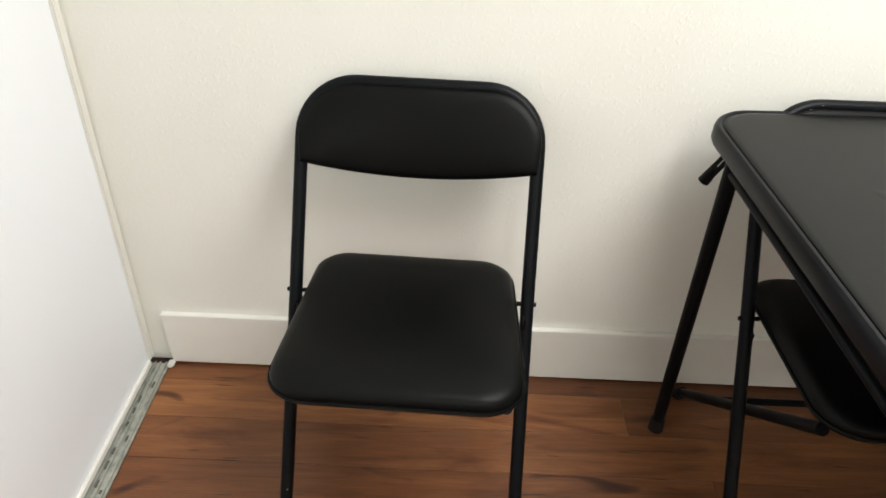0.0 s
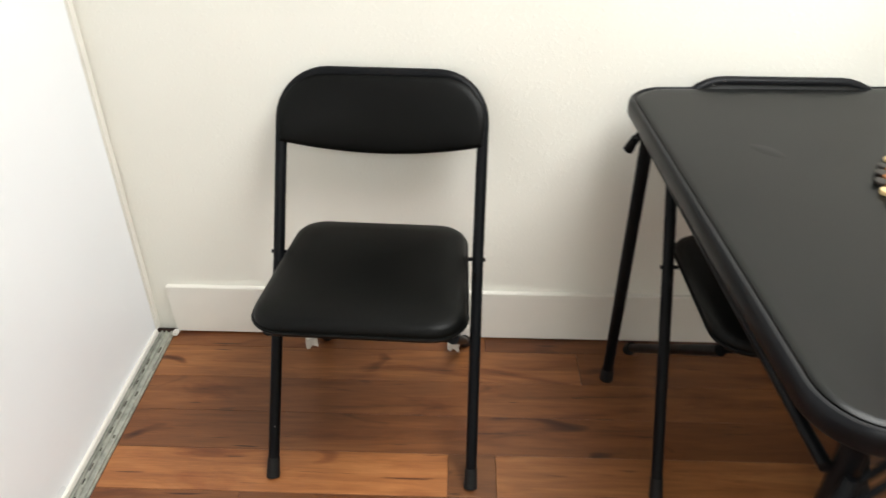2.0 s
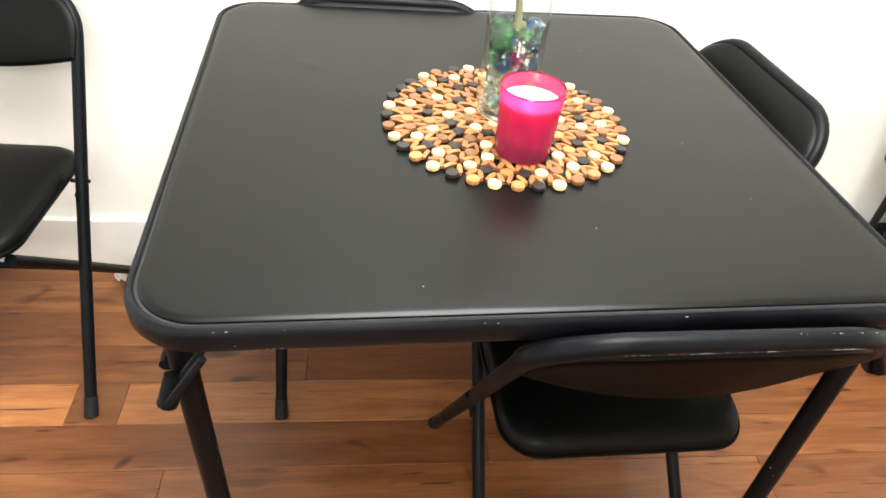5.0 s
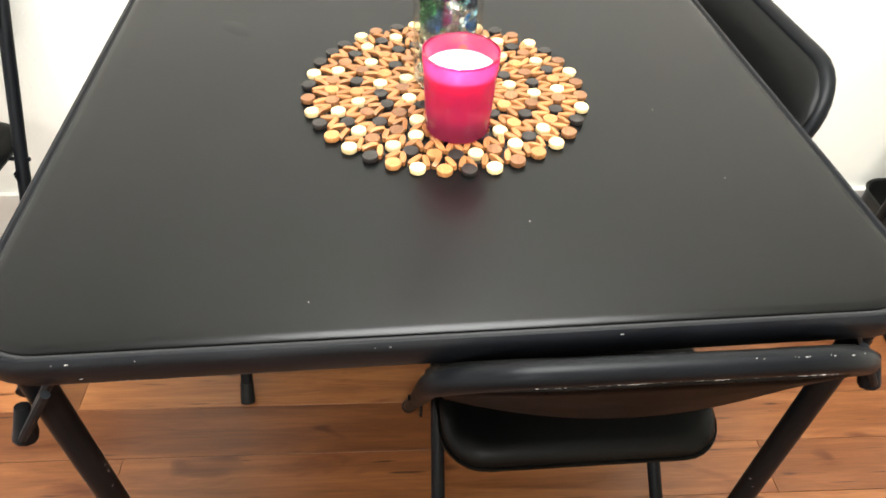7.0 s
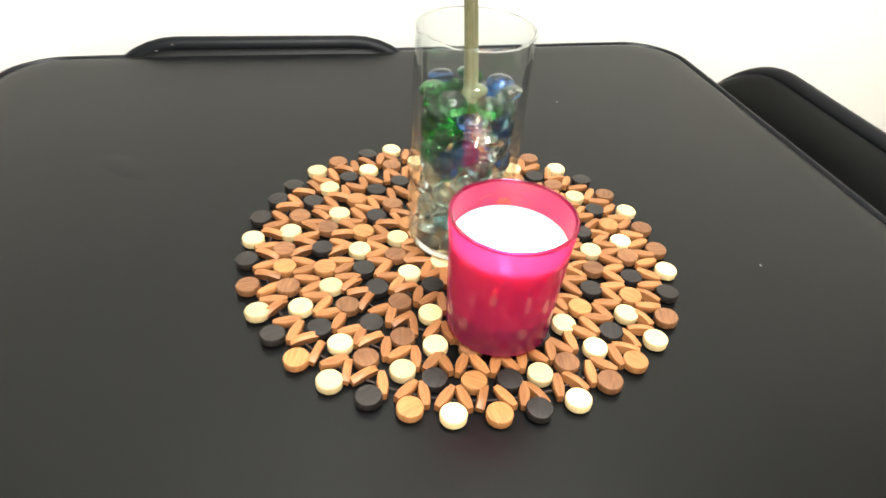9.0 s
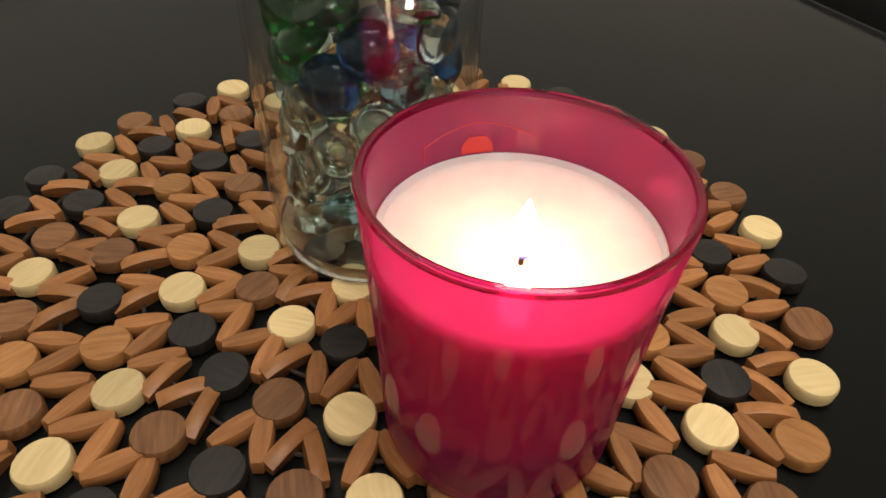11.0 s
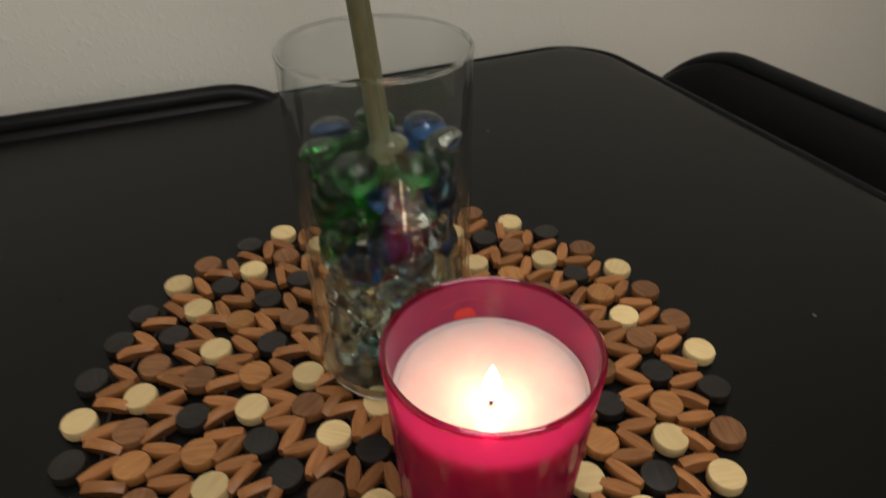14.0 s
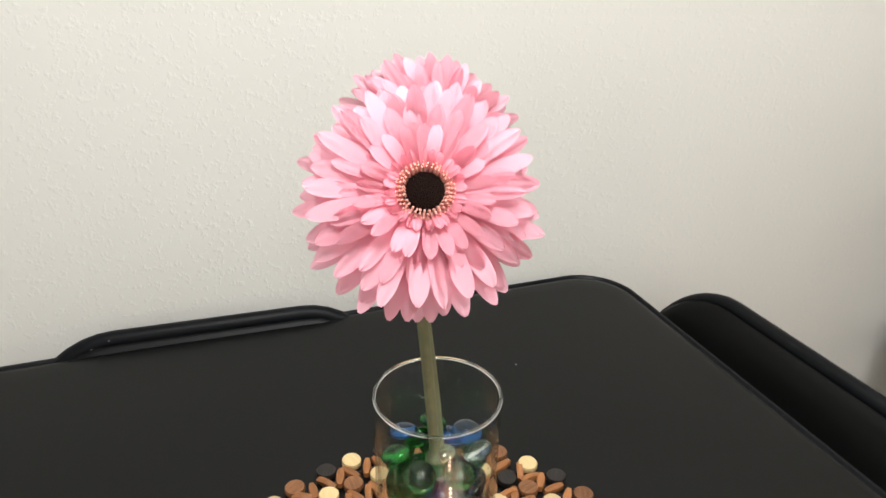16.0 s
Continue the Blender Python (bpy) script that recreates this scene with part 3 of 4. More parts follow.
# crumbs and lint lying on the tabletop
for k, (x, y, dark) in enumerate(((1.080, 0.594, 1), (1.134, 0.833, 1), (1.495, 0.533, 0), (1.677, 0.735, 0), (1.284, 0.43, 0), (1.24, 0.93, 1), (1.028, 0.644, 1), (1.60, 1.05, 0), (1.72, 0.60, 0))):
    bm = bmesh.new()
    bmesh.ops.create_icosphere(bm, subdivisions=1, radius=0.0008)
    bmesh.ops.scale(bm, vec=(2.0 if k % 2 else 1.2, 0.8, 0.5), verts=bm.verts)
    ob = link_mesh("crumb", bm, RUBBER if dark else CHIP)
    ob.matrix_basis = pose(x, y, TABLE_Z + 0.0007, 0, 0, 37 * k)
    tagged(ob, "tiny dark crumb on the black tabletop" if dark else "tiny white lint speck on the black tabletop", "crumb", "crumbs on the table")

# ---- mat of wooden discs and beads ----
MAT = (1.4225, 0.7790)
RINGS = [(0.1692, -103.0, "LTKLBTLBKLBBLBKLBKLTKLKBLKKKLKBLKTLKT"),
         (0.1412, -98.5, "TKLBLKLTKBLTKLBKLTKTLBLKLKBLBTBLKLBLK"),
         (0.1110, -97.2, "BTKLTKBLKBTLKBLTKKTLBKTLBKBL"),
         (0.0820, 123.2, "BKTLKKBLTBLKTBLKTBKLT"),
         (0.0525, 157.3, "LBLKTLBKLTBLKT"),
         (0.0240, -90.0, "LKTLBKL")]


def mat():
    ob = thing("table_mat", "round table mat of strung wooden discs and beads in mixed browns", "mat", pose(MAT[0], MAT[1], TABLE_Z))
    woods = dict(L=MAPLE, K=EBONY, B=WALNUT, T=TAN)
    shapes = {}
    for k, w in woods.items():
        bm = lathe([(0.0078, 0.0004), (0.0088, 0.0014), (0.0090, 0.0058), (0.0084, 0.0069), (0.0056, 0.0072)], 20)
        proto = link_mesh("disc", bm, w)
        shapes[k] = proto.data
        bpy.data.objects.remove(proto)
    ring = []
    for k in range(13):
        u = -1 + k / 6
        ring.append((u * 0.0100, 0.0039 * (1 - 0.5 * u * u)))
    lens = ring + [(x, -y) for x, y in reversed(ring)]
    bm = loft([[(x, y * 0.9, 0.0006) for x, y in lens], [(x, y, 0.0012) for x, y in lens], [(x, y, 0.0052) for x, y in lens], [(x * 0.97, y * 0.85, 0.0062) for x, y in lens]])
    proto = link_mesh("bead", bm, BEADS)
    bead = proto.data
    bpy.data.objects.remove(proto)
    rnd = random.Random(11)
    cord = bmesh.new()
    for n, (r, start, word) in enumerate(RINGS):
        count = len(word)
        for i in range(count):
            a = radians(start + 360 * i / count + rnd.uniform(-0.8, 0.8))
            rr = r + rnd.uniform(-0.0012, 0.0012)
            d = new("disc", shapes[word[i]])
            d.parent = ob
            d.matrix_basis = pose(rr * math.cos(a), rr * math.sin(a), 0.0004, rnd.uniform(-3, 3), rnd.uniform(-3, 3), rnd.uniform(0, 360))
        if n + 1 < len(RINGS):
            rm = (r + RINGS[n + 1][0]) / 2
            # two beads straddle each disc, splayed outwards
            for i in range(2 * count):
                side = 1 if i % 2 else -1
                a0 = start + 360 * (i // 2 + side * 0.25) / count
                a = radians(a0 + rnd.uniform(-0.7, 0.7))
                b = new("bead", bead)
                b.parent = ob
                edge = rnd.random() < 0.33
                b.matrix_basis = pose(rm * math.cos(a), rm * math.sin(a), 0.0006 if not edge else 0.0034, 0 if not edge else 78, rnd.uniform(-4, 4), a0 + side * rnd.uniform(16, 32))
            tube([(rm * math.cos(2 * math.pi * k / 60), rm * math.sin(2 * math.pi * k / 60), 0.0022) for k in range(61)], 0.0008, 5, cord)
    part("cord", cord, WICK, ob, "dark stringing cord")
    return ob


mat()
MAT_TOP = TABLE_Z + 0.0075

# ---- candle ----
CANDLE = (1.4318, 0.6905)


def candle():
    ob = thing("candle", "burning white candle in a translucent pink glass tumbler", "candle", pose(CANDLE[0], CANDLE[1], MAT_TOP))
    h = 0.812 - MAT_TOP
    bm = lathe([(0.030, 0.0), (0.0355, 0.0006), (0.0372, 0.003), (0.0382, h * 0.3), (0.0409, h * 0.8), (0.0421, h - 0.0015), (0.0415, h), (0.0403, h - 0.0008), (0.0389, h * 0.8), (0.0360, h * 0.3), (0.0345, 0.010), (0.030, 0.0075)], 64)
    tumbler = part("tumbler", bm, PINKGLASS, ob, "translucent pink glass")
    z = 0.7908 - MAT_TOP
    ring = [(0.0411 * math.cos(2 * math.pi * k / 64), 0.0411 * math.sin(2 * math.pi * k / 64), h) for k in range(65)]
    part("rim", tube(ring, 0.0013, 8), PINKRIM, tumbler, "dark pink polished rim")
    part("wax", lathe([(0.0300, 0.0215), (0.0350, 0.0235), (0.0357, h * 0.3), (0.0385, z + 0.0022), (0.0379, z + 0.0026), (0.0368, z + 0.0008), (0.030, z), (0.012, z - 0.0012), (0.004, z - 0.0016)], 64), WAX, ob, "pale pink white wax, molten round the wick")
    part("wick", tube([(-0.003, -0.007, z - 0.002), (-0.0028, -0.007, z + 0.0006), (-0.0024, -0.007, z + 0.0020)], 0.0007, 8), WICK, ob)
    prof = [(0.0004, 0.0), (0.0022, 0.0025), (0.0034, 0.0065), (0.0033, 0.010), (0.0022, 0.014), (0.0010, 0.0172), (0.0002, 0.0195)]
    bm = lathe([(r * 1.05, z + 0.0012 + q * 0.92) for r, q in prof], 20, None, -0.0028, -0.007)
    part("flame_base", lathe([(0.0003, z + 0.0004), (0.0013, z + 0.0012), (0.0014, z + 0.0026), (0.0006, z + 0.0036)], 14, None, -0.0025, -0.007), BLUEFLAME, ob, "blue base of the flame")
    flame = part("flame", bm, FLAME, ob, "bright yellow candle flame")
    flame.visible_shadow = False
    data = bpy.data.lights.new("candle_light", "POINT")
    data.energy, data.color, data.shadow_soft_size = 0.078, (1.0, 0.74, 0.48), 0.004
    lamp = new("candle_light", data)
    lamp.location = (CANDLE[0] - 0.003, CANDLE[1] - 0.007, MAT_TOP + z + 0.012)
    # printed emblem inside the rim, plain shapes
    bm = bmesh.new()
    pts = [(-0.009 + 0.018 * k / 10) for k in range(11)]
    rows = []
    for zz, half in ((z + 0.0028, 0.0052), (z + 0.0055, 0.0050), (z + 0.0080, 0.0028)):
        rr = 0.0388 + (zz - h * 0.8) * 0.11
        rows.append([((rr - 0.0004) * math.sin(x / 0.009 * half / 0.04 + 0.14), (rr - 0.0004) * math.cos(x / 0.009 * half / 0.04 + 0.14), zz) for x in pts])
    loft(rows, bm, False, False, False)
    part("emblem", bm, REDPRINT, tumbler, "red printed emblem inside the rim")
    line = []
    for deg, zz in ((-19, 0.0035), (-18, 0.0085), (-8, 0.0105), (2, 0.0120), (8, 0.0124), (14, 0.0120), (24, 0.0105), (34, 0.0085), (36, 0.0030)):
        rr = 0.0388 + (z + zz - h * 0.8) * 0.11 - 0.0003
        line.append((rr * math.sin(radians(deg)), rr * math.cos(radians(deg)), z + zz))
    part("printed_line", tube(line, 0.00018, 5), REDPRINT, tumbler, "thin red printed border line")
    return ob


candle()

# ---- vase with glass gems ----
VASE = (1.424, 0.797)


def vase():
    h = 0.8935 - MAT_TOP
    bm = lathe([(0.034, 0.0), (0.0395, 0.0008), (0.0412, 0.004), (0.0415, 0.02), (0.0418, h - 0.002), (0.0412, h), (0.0402, h - 0.0008), (0.0400, 0.02), (0.0395, 0.012), (0.034, 0.009)], 72)
    ob = link_mesh("vase", bm, CLEAR)
    ob.matrix_basis = pose(VASE[0], VASE[1], MAT_TOP)
    ob.visible_shadow = False
    tagged(ob, "clear cylindrical glass vase half filled with glass gems", "vase")
    ring = [(0.0411 * math.cos(2 * math.pi * k / 72), 0.0411 * math.sin(2 * math.pi * k / 72), h) for k in range(73)]
    part("rim", tube(ring, 0.0011, 8), THICK, ob, "fire polished glass rim")
    part("foot", lathe([(0.033, 0.0006), (0.0385, 0.0012), (0.0392, 0.004), (0.0388, 0.0085), (0.033, 0.0092)], 64), BASEGLASS, ob, "thick clear glass base")
    base = MAT_TOP + 0.0105
    meshes = {}
    for key, m in (("c", GEM_CLEAR), ("g", GEM_GREEN), ("f", GEM_FROST), ("b", GEM_BLUE), ("s", GEM_SKY)):
        g = bmesh.new()
        bmesh.ops.create_uvsphere(g, u_segments=16, v_segments=10, radius=1.0)
        for v in g.verts:
            v.co.z = v.co.z * (0.62 if v.co.z > 0 else 0.42)
        proto = link_mesh("glass_gem", g, m)
        meshes[key] = proto.data
        bpy.data.objects.remove(proto)
    names = dict(c="clear glass gem in the vase", g="green glass gem in the vase", f="frosted green glass gem in the vase", b="deep blue glass gem in the vase", s="light blue glass gem in the vase")
    rnd = random.Random(21)
    layers = 10
    for n in range(layers):
        z = base + 0.0075 + n * 0.0125
        spots = [(0.0282, 7, n * 25.7), (0.0080, 2, n * 50.0)]
        for r, count, start in spots:
            for i in range(count):
                if r < 0.02 and n == layers - 1 and i == 0:
                    continue
                a = radians(start + 360 * i / count + rnd.uniform(-4, 4))
                side = math.cos(a + radians(16))          # green gems lie towards one side, blue ones towards the other
                mix = "gggbf" if side < -0.35 else "bbsbcf" if side > 0.35 else "ffgcbg"
                key = rnd.choice(mix) if n >= 5 else "c" if rnd.random() < 0.95 else "s"
                s = rnd.uniform(0.0098, 0.0114)
                d = new("glass_gem", meshes[key])
                tilt = rnd.uniform(55, 100) if r > 0.02 and n < layers - 1 and rnd.random() < 0.7 else rnd.uniform(-30, 30)
                turn = math.degrees(a) + 90
                d.matrix_basis = pose(VASE[0] + r * math.cos(a), VASE[1] + r * math.sin(a), z + rnd.uniform(-0.0015, 0.0015), tilt, rnd.uniform(-20, 20), turn) @ Matrix.Diagonal((s, s, s, 1))
                d.visible_shadow = False
                tagged(d, names[key], "glass gem", "glass gems in the vase")


vase()


# ---- artificial gerbera flowers ----
def petal_mesh(length, width, curl, cup, bend_over):
    """A strap petal with a rounded tip, thin, arched along and slightly furrowed across."""
    bm = bmesh.new()
    rows, nl, nw = [], 12, 5
    for i in range(nl + 1):
        u = math.sin(math.pi / 2 * i / nl) if i > nl * 0.5 else i / nl * math.sin(math.pi / 4) / 0.5
        body = 0.40 + 0.60 * math.sin(min(1.0, u / 0.62) * math.pi / 2)
        tip = 1.0 if u < 0.68 else max(0.06, 1 - ((u - 0.68) / 0.322) ** 2.2) ** 0.55
        w = width * body * tip
        row = []
        for k in range(nw):
            v = -1 + 2 * k / (nw - 1)
            zz = curl * math.sin(u * 2.4) * length - bend_over * u ** 3 * length + cup * v * v * width * (1 - 0.5 * u)
            row.append(bm.verts.new((v * w / 2, 0.0115 + u * length, zz + (0.0004 if k == 2 else 0))))
        rows.append(row)
    for a, b in zip(rows, rows[1:]):
        for k in range(nw - 1):
            bm.faces.new((a[k], a[k + 1], b[k + 1], b[k]))
    bmesh.ops.solidify(bm, geom=bm.faces[:], thickness=0.0004)
    proto = link_mesh("petal", bm, PETAL)
    me = proto.data
    bpy.data.objects.remove(proto)
    return me


def flower(head, face, stem_path, label, seed, size=1.0):
    ob = thing("gerbera", label, "flower", None, "gerbera flowers")
    ob.matrix_basis = Matrix.Translation(stem_path[0])
    base = Vector(stem_path[0])
    z = Vector(face).normalized()
    x = Vector((0, 0, 1)).cross(z).normalized()
    y = z.cross(x)
    turn = Matrix((x, y, z)).transposed().to_4x4()
    place = Matrix.Translation(Vector(head) - base) @ turn @ Matrix.Diagonal((size, size, size, 1))
    rnd = random.Random(seed)
    for count, length, width, lift, tiltdeg, curl in ((28, 0.0465, 0.0098, -0.0045, -7, 0.045), (28, 0.0452, 0.0096, -0.002, -3, 0.05), (25, 0.0410, 0.0092, 0.0002, 1, 0.055), (22, 0.0325, 0.0080, 0.0010, 5, 0.06), (22, 0.0205, 0.0064, 0.0016, 12, 0.08), (24, 0.0085, 0.0040, 0.0022, 22, 0.10)):
        kinds = [petal_mesh(length * s, width * w, curl, c, d) for s, w, c, d in ((1.0, 1.0, 0.05, 0.05), (0.95, 1.06, 0.10, 0.10), (1.03, 0.92, 0.03, 0.0), (0.98, 1.0, 0.13, 0.14))]
        off = rnd.uniform(0, 20)
        for i in range(count):
            p = new("petal", rnd.choice(kinds))
            p.parent = ob
            p.matrix_basis = place @ pose(0, 0, lift + rnd.uniform(-0.001, 0.001), 0, 0, off + 360 * i / count + rnd.uniform(-3, 3)) @ pose(0, 0, 0, tiltdeg + rnd.uniform(-3, 3), rnd.uniform(-4, 4), 0)
    bm = lathe([(0.004, -0.006), (0.0085, -0.002), (0.0092, 0.006), (0.0080, 0.0088), (0.004, 0.0098)], 28)
    bmesh.ops.transform(bm, matrix=place, verts=bm.verts)
    part("flower_disc", bm, DISCDARK, ob, "dark brown velvety centre")
    bm = bmesh.new()
    for ringr, count, zz in ((0.0096, 30, 0.0098), (0.0110, 36, 0.0092), (0.0124, 40, 0.0080)):
        for i in range(count):
            a = 2 * math.pi * (i + rnd.random() * 0.4) / count
            c = Vector((ringr * math.cos(a), ringr * math.sin(a), zz + rnd.uniform(-0.0008, 0.0012)))
            tube([Vector((c.x * 0.82, c.y * 0.82, 0.003)), c, c + Vector((c.x * 0.05, c.y * 0.05, 0.001))], [0.0004, 0.0007, 0.0005], 5, bm)
    bmesh.ops.transform(bm, matrix=place, verts=bm.verts)
    tagged(part("stamen_ring", bm, STAMEN, ob, "ring of tiny peach stamens"), kind="stuff")
    bm = lathe([(0.0035, -0.020), (0.008, -0.014), (0.013, -0.007), (0.012, -0.003)], 20)
    bmesh.ops.transform(bm, matrix=place, verts=bm.verts)
    part("calyx", bm, STEM, ob, "green calyx")
    part("stem", tube([Vector(p) - base for p in stem_path], 0.0036, 10), STEM, ob, "slender dull green stem")
    return ob


def bend(points, n=8):
    """A smooth path through points."""
    pts = [Vector(p) for p in points]
    pts = [pts[0] * 2 - pts[1]] + pts + [pts[-1] * 2 - pts[-2]]
    out = []
    for a, b, c, d in zip(pts, pts[1:], pts[2:], pts[3:]):
        for k in range(n):
            u = k / n
            out.append(0.5 * ((2 * b) + (c - a) * u + (2 * a - 5 * b + 4 * c - d) * u * u + (3 * b - a - 3 * c + d) * u ** 3))
    return out + [pts[-2]]


HEAD = Vector((1.3945, 0.732, 1.0582))
FACE = Vector((-0.14, -0.80, 0.58))
flower(HEAD, FACE, bend([(1.426, 0.795, 0.790), (1.422, 0.792, 0.840), (1.417, 0.789, 0.895), (1.407, 0.781, 0.975), (1.395, 0.766, 1.030), tuple(HEAD - FACE.normalized() * 0.018)]), "pink artificial gerbera with a dark centre in the vase", 3)
HEAD2 = Vector((1.420, 0.800, 1.063))
FACE2 = Vector((0.05, -0.86, 0.50))
flower(HEAD2, FACE2, bend([(1.430, 0.799, 0.792), (1.4265, 0.797, 0.840), (1.4215, 0.7965, 0.895), (1.412, 0.795, 0.975), (1.413, 0.806, 1.028), tuple(HEAD2 - FACE2.normalized() * 0.018)]), "second pink artificial gerbera behind the first", 8, 0.92)


# ---- rolling cart ----
def cart():
    x0, x1, y0, y1 = 2.442, 2.84, 0.937, 1.227
    cx, cy = (x0 + x1) / 2, (y0 + y1) / 2
    ob = thing("rolling_cart", "black steel three tier rolling cart with full baskets", "cart", pose(cx, cy, 0))
    hx, hy = (x1 - x0) / 2, (y1 - y0) / 2
    for z0, z1 in ((0.112, 0.205), (0.410, 0.510), (0.692, 0.790)):
        o = lambda i: rounded(hx - i, hy - i, 0.05 - i * 0.5, 6)
        bm = loft([at_z(o(0.008), z0), at_z(o(0.003), z0 + 0.008), at_z(o(0.0), z1 - 0.006), at_z(o(-0.004), z1 - 0.003), at_z(o(-0.002), z1), at_z(o(0.002), z1 - 0.004), at_z(o(0.005), z0 + 0.012), at_z(o(0.012), z0 + 0.004)])
        part("basket", bm, CARTSTEEL, ob)
    for s in (-1, 1):
        for y in (-0.027, 0.027):
            part("post", tube([(s * (hx + 0.008), y, 0.115), (s * (hx + 0.008), y, 0.80)], 0.0088, 12), CARTSTEEL, ob)
        for z in (0.16, 0.455, 0.735):
            part("bracket", box(s * (hx + 0.001) - 0.004, s * (hx + 0.001) + 0.004, -0.026, 0.026, z - 0.036, z + 0.036, 0.002), CARTSTEEL, ob)
            part("screw", tube([(s * (hx + 0.003), 0, z), (s * (hx + 0.009), 0, z)], 0.0055, 10), CHROME, ob, "bright screw head")
        for y in (-1, 1):
            px, py = s * (hx - 0.004), y * (hy + 0.018)
            part("base_bar", tube([(px, py, 0.100), (px, y * 0.03, 0.106)], 0.009, 10), CARTSTEEL, ob)
            c = part("caster", tube([(px, py, 0.096), (px, py, 0.080), (px, py - 0.004, 0.070), (px, py - 0.010, 0.045)], [0.013, 0.013, 0.009, 0.007], 12), CHROME, ob, "shiny caster fork")
            bm = tube([(px - 0.0115, py - 0.014, 0.026), (px - 0.009, py - 0.014, 0.026), (px + 0.009, py - 0.014, 0.026), (px + 0.0115, py - 0.014, 0.026)], [0.021, 0.026, 0.026, 0.021], 20)
            part("wheel", bm, RUBBER, c, "black rubber wheel")
    for y in (-1, 1):
        part("base_bar", tube([(-hx - 0.004, y * (hy + 0.018), 0.100), (hx + 0.004, y * (hy + 0.018), 0.100)], 0.009, 10), CARTSTEEL, ob)
    return ob


cart()


def crumpled(name, place, size, mat, label, category, seed, rough=0.28):
    """A crumpled soft thing: a rumpled ball pressed into its basket."""
    bm = bmesh.new()
    bmesh.ops.create_icosphere(bm, subdivisions=4, radius=1.0)
    for v in bm.verts:
        n = noise.noise(v.co * 2.3 + Vector((seed, 0, 0))) + 0.6 * noise.noise(v.co * 5.1 + Vector((0, seed, 0)))
        v.co *= 1 + rough * n
        v.co = Vector((v.co.x * size[0], v.co.y * size[1], v.co.z * size[2]))
    ob = link_mesh(name, bm, mat)
    ob.matrix_basis = pose(*place)
    return tagged(ob, label, category)


FILM = thin_glass("plastic_film", (0.86, 0.89, 0.90), 0.6, 0.08, 0.12)
TEAL = surface("teal_plastic", (0.05, 0.22, 0.26), (0.10, 0.32, 0.36), 0.3, scale=30.0)
PALE = surface("pale_cloth", (0.42, 0.50, 0.52), (0.62, 0.68, 0.68), 0.8, scale=25.0)
SKIN = surface("beige_plastic", (0.42, 0.28, 0.20), (0.52, 0.36, 0.27), 0.4, scale=20.0)
crumpled("plastic_bag", (2.555, 0.995, 0.195), (0.055, 0.048, 0.042), FILM, "crumpled clear plastic bag in the cart's bottom basket", "plastic bag", 3.0, 0.5)
crumpled("plastic_bag", (2.68, 0.985, 0.195), (0.065, 0.045, 0.04), FILM, "crumpled clear plastic bag in the cart's bottom basket", "plastic bag", 9.0, 0.5)


def pouch():
    ob = thing("pouch", "pale pouch with black stripes in the bottom basket", "pouch", pose(2.60, 1.07, 0.118, 0, 0, 20))
    o = lambda k, z: [(x * k, y * k, z) for x, y in rounded(0.075, 0.04, 0.03, 5)]
    part("body", loft([o(0.9, 0), o(1.0, 0.03), o(0.97, 0.10), o(0.7, 0.15), o(0.3, 0.16)]), PALE, ob)
    for k in range(7):
        z = 0.05 + 0.012 * k
        for x in (-0.05, -0.012, 0.03):
            part("stripe", box(x + 0.004 * (k % 3), x + 0.03, -0.0425, -0.0385, z, z + 0.006, 0.001), RUBBER, ob)
    return ob


pouch()
bm = lathe([(0.020, 0.0), (0.024, 0.003), (0.025, 0.08), (0.020, 0.10), (0.011, 0.112), (0.011, 0.13), (0.006, 0.132)], 24)
tagged(link_mesh("bottle", bm, TEAL), "small teal plastic bottle in the bottom basket", "bottle").matrix_basis = pose(2.515, 1.075, 0.116)
bm = lathe([(0.022, 0.0), (0.030, 0.002), (0.032, 0.008), (0.032, 0.085), (0.027, 0.10), (0.030, 0.112), (0.0285, 0.112), (0.0255, 0.10), (0.0305, 0.083), (0.0305, 0.010), (0.020, 0.006)], 32)
tagged(link_mesh("glass_jar", bm, CLEAR), "clear glass jar in the cart's middle basket", "jar").matrix_basis = pose(2.53, 1.125, 0.4145)
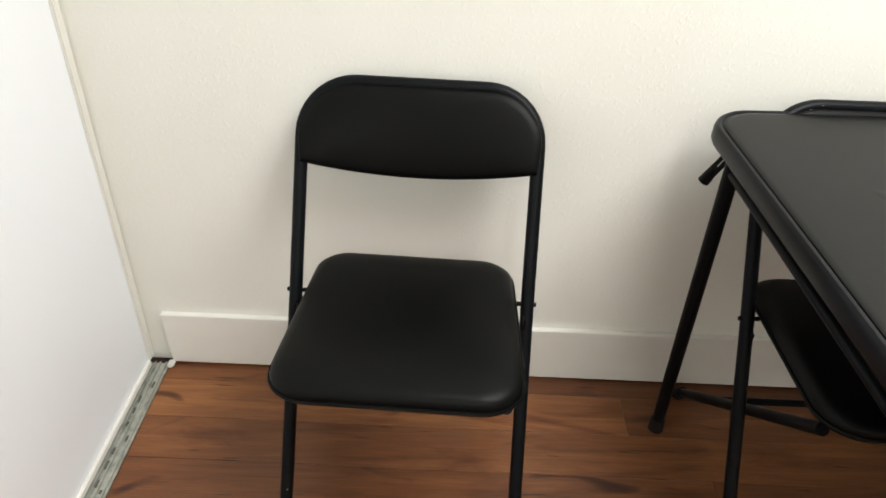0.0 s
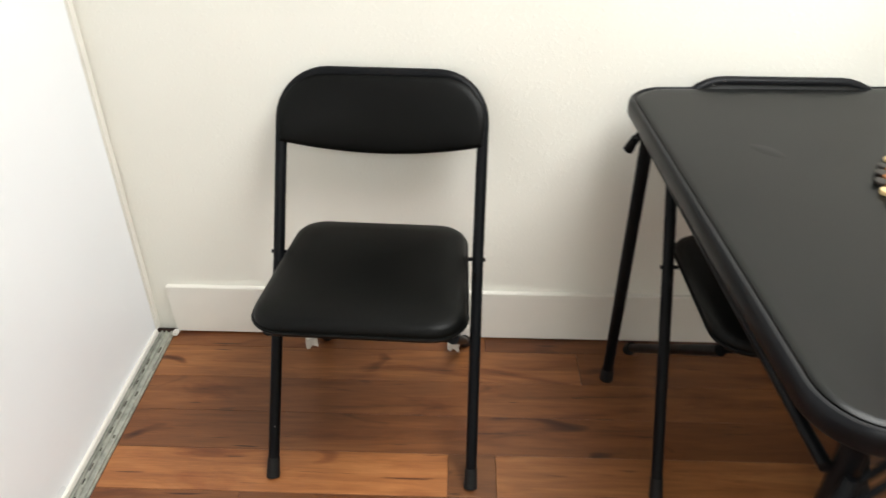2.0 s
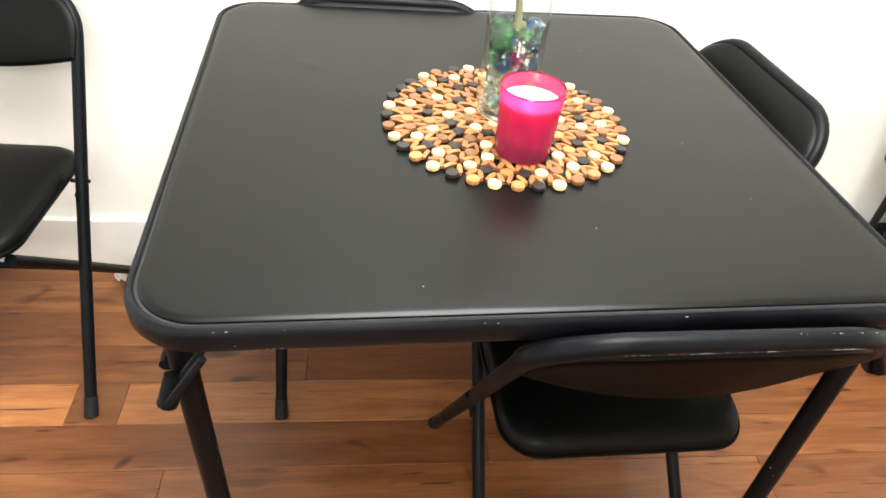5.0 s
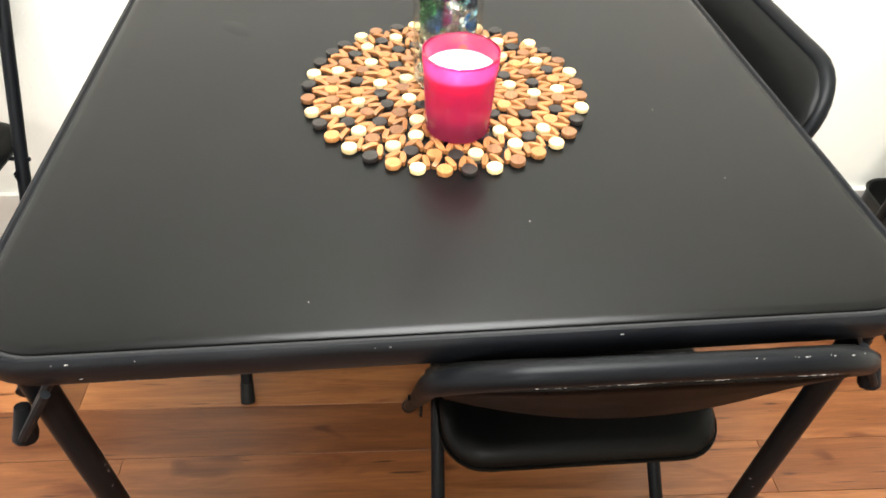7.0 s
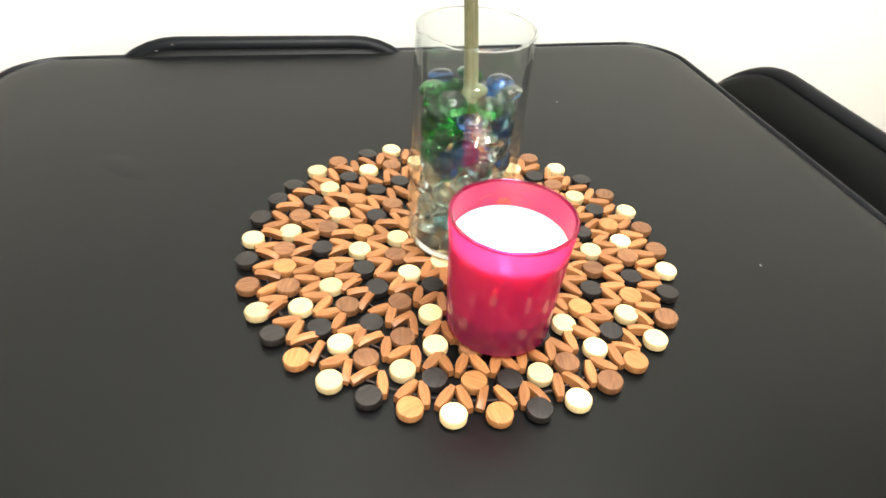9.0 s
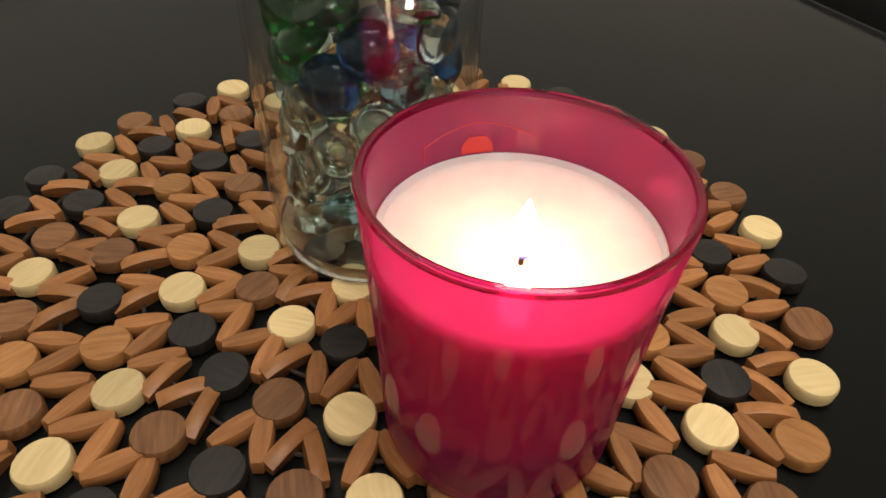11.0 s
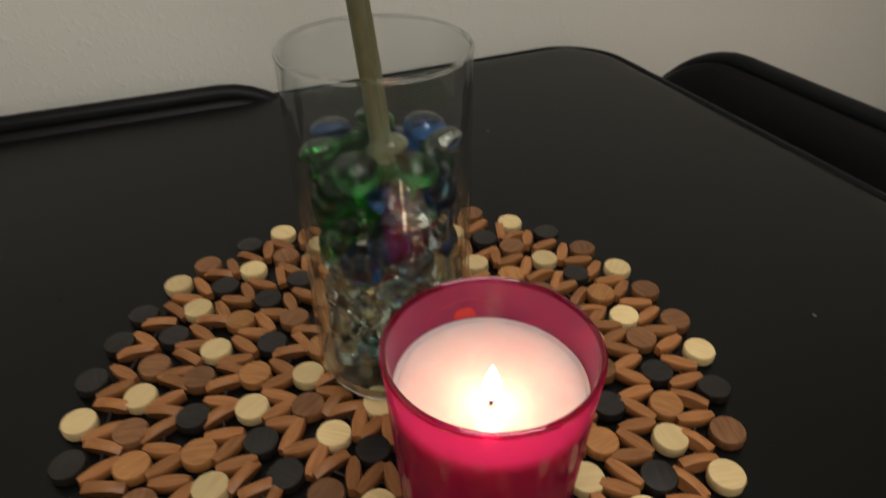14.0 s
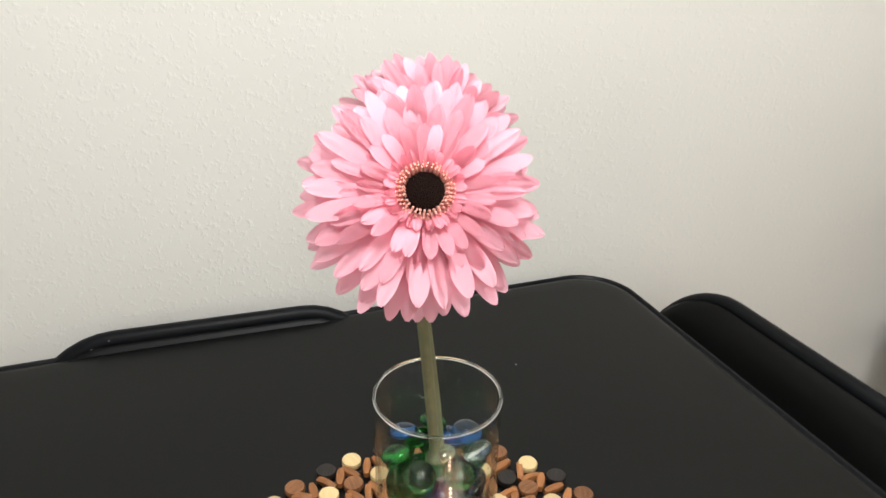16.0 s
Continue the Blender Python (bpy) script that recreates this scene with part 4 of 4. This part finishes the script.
bm = lathe([(0.020, 0.0), (0.026, 0.003), (0.027, 0.07), (0.022, 0.088), (0.014, 0.094), (0.014, 0.112), (0.008, 0.114)], 24)
tagged(link_mesh("bottle", bm, SKIN), "small beige plastic bottle in the middle basket", "bottle").matrix_basis = pose(2.535, 1.035, 0.4145)

# ---- floor boards ----
def floor():
    ob = tagged(link_mesh("floor", box(-0.37, 3.52, -2.82, WALL_Y + 0.12, -0.06, -0.006), SUBFLOOR, None, "", False), "red-brown laminate plank floor with knots and dark streaks", "floor", "", "structure")
    rnd = random.Random(4)
    pitch, first = 0.1055, 0.887
    shapes = {}

    def board(x0, x1, y0, y1, wood=FLOOR):
        key = (round(x1 - x0, 3), round(y1 - y0, 3), wood.name)
        if key not in shapes:
            hx, hy = (x1 - x0) / 2 - 0.0004, (y1 - y0) / 2 - 0.0004
            o = lambda i: [(hx - i, hy - i), (-hx + i, hy - i), (-hx + i, -hy + i), (hx - i, -hy + i)]
            proto = link_mesh("plank", loft([at_z(o(0), -0.008), at_z(o(0), -0.0006), at_z(o(0.0006), 0.0)]), wood, None, "", False)
            shapes[key] = proto.data
            bpy.data.objects.remove(proto)
        b = new("plank", shapes[key])
        b.parent = ob
        b.matrix_basis = pose((x0 + x1) / 2, (y0 + y1) / 2, 0)

    for row in range(-34, 5):
        y0 = first + (row - 1) * pitch
        y1 = min(y0 + pitch, WALL_Y - 0.002)
        if y1 - y0 < 0.01 or y0 < -2.75:
            continue
        joints = {0: [0.634, 0.735, 1.86], -1: [0.21, 1.482, 2.7], 1: [1.10, 2.33], -2: [0.85, 2.05], 2: [1.55, 2.6], 3: [0.95, 2.2]}.get(row)
        if joints is None:
            joints, x = [], -0.091 + rnd.uniform(0.3, 1.2)
            while x < 3.2:
                joints.append(round(x, 2))
                x += rnd.choice((0.62, 1.22, 1.22))
        xs = [-0.091] + joints + [3.4]
        for a, b in zip(xs, xs[1:]):
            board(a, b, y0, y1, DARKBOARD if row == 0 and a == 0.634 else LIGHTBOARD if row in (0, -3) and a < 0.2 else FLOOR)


floor()
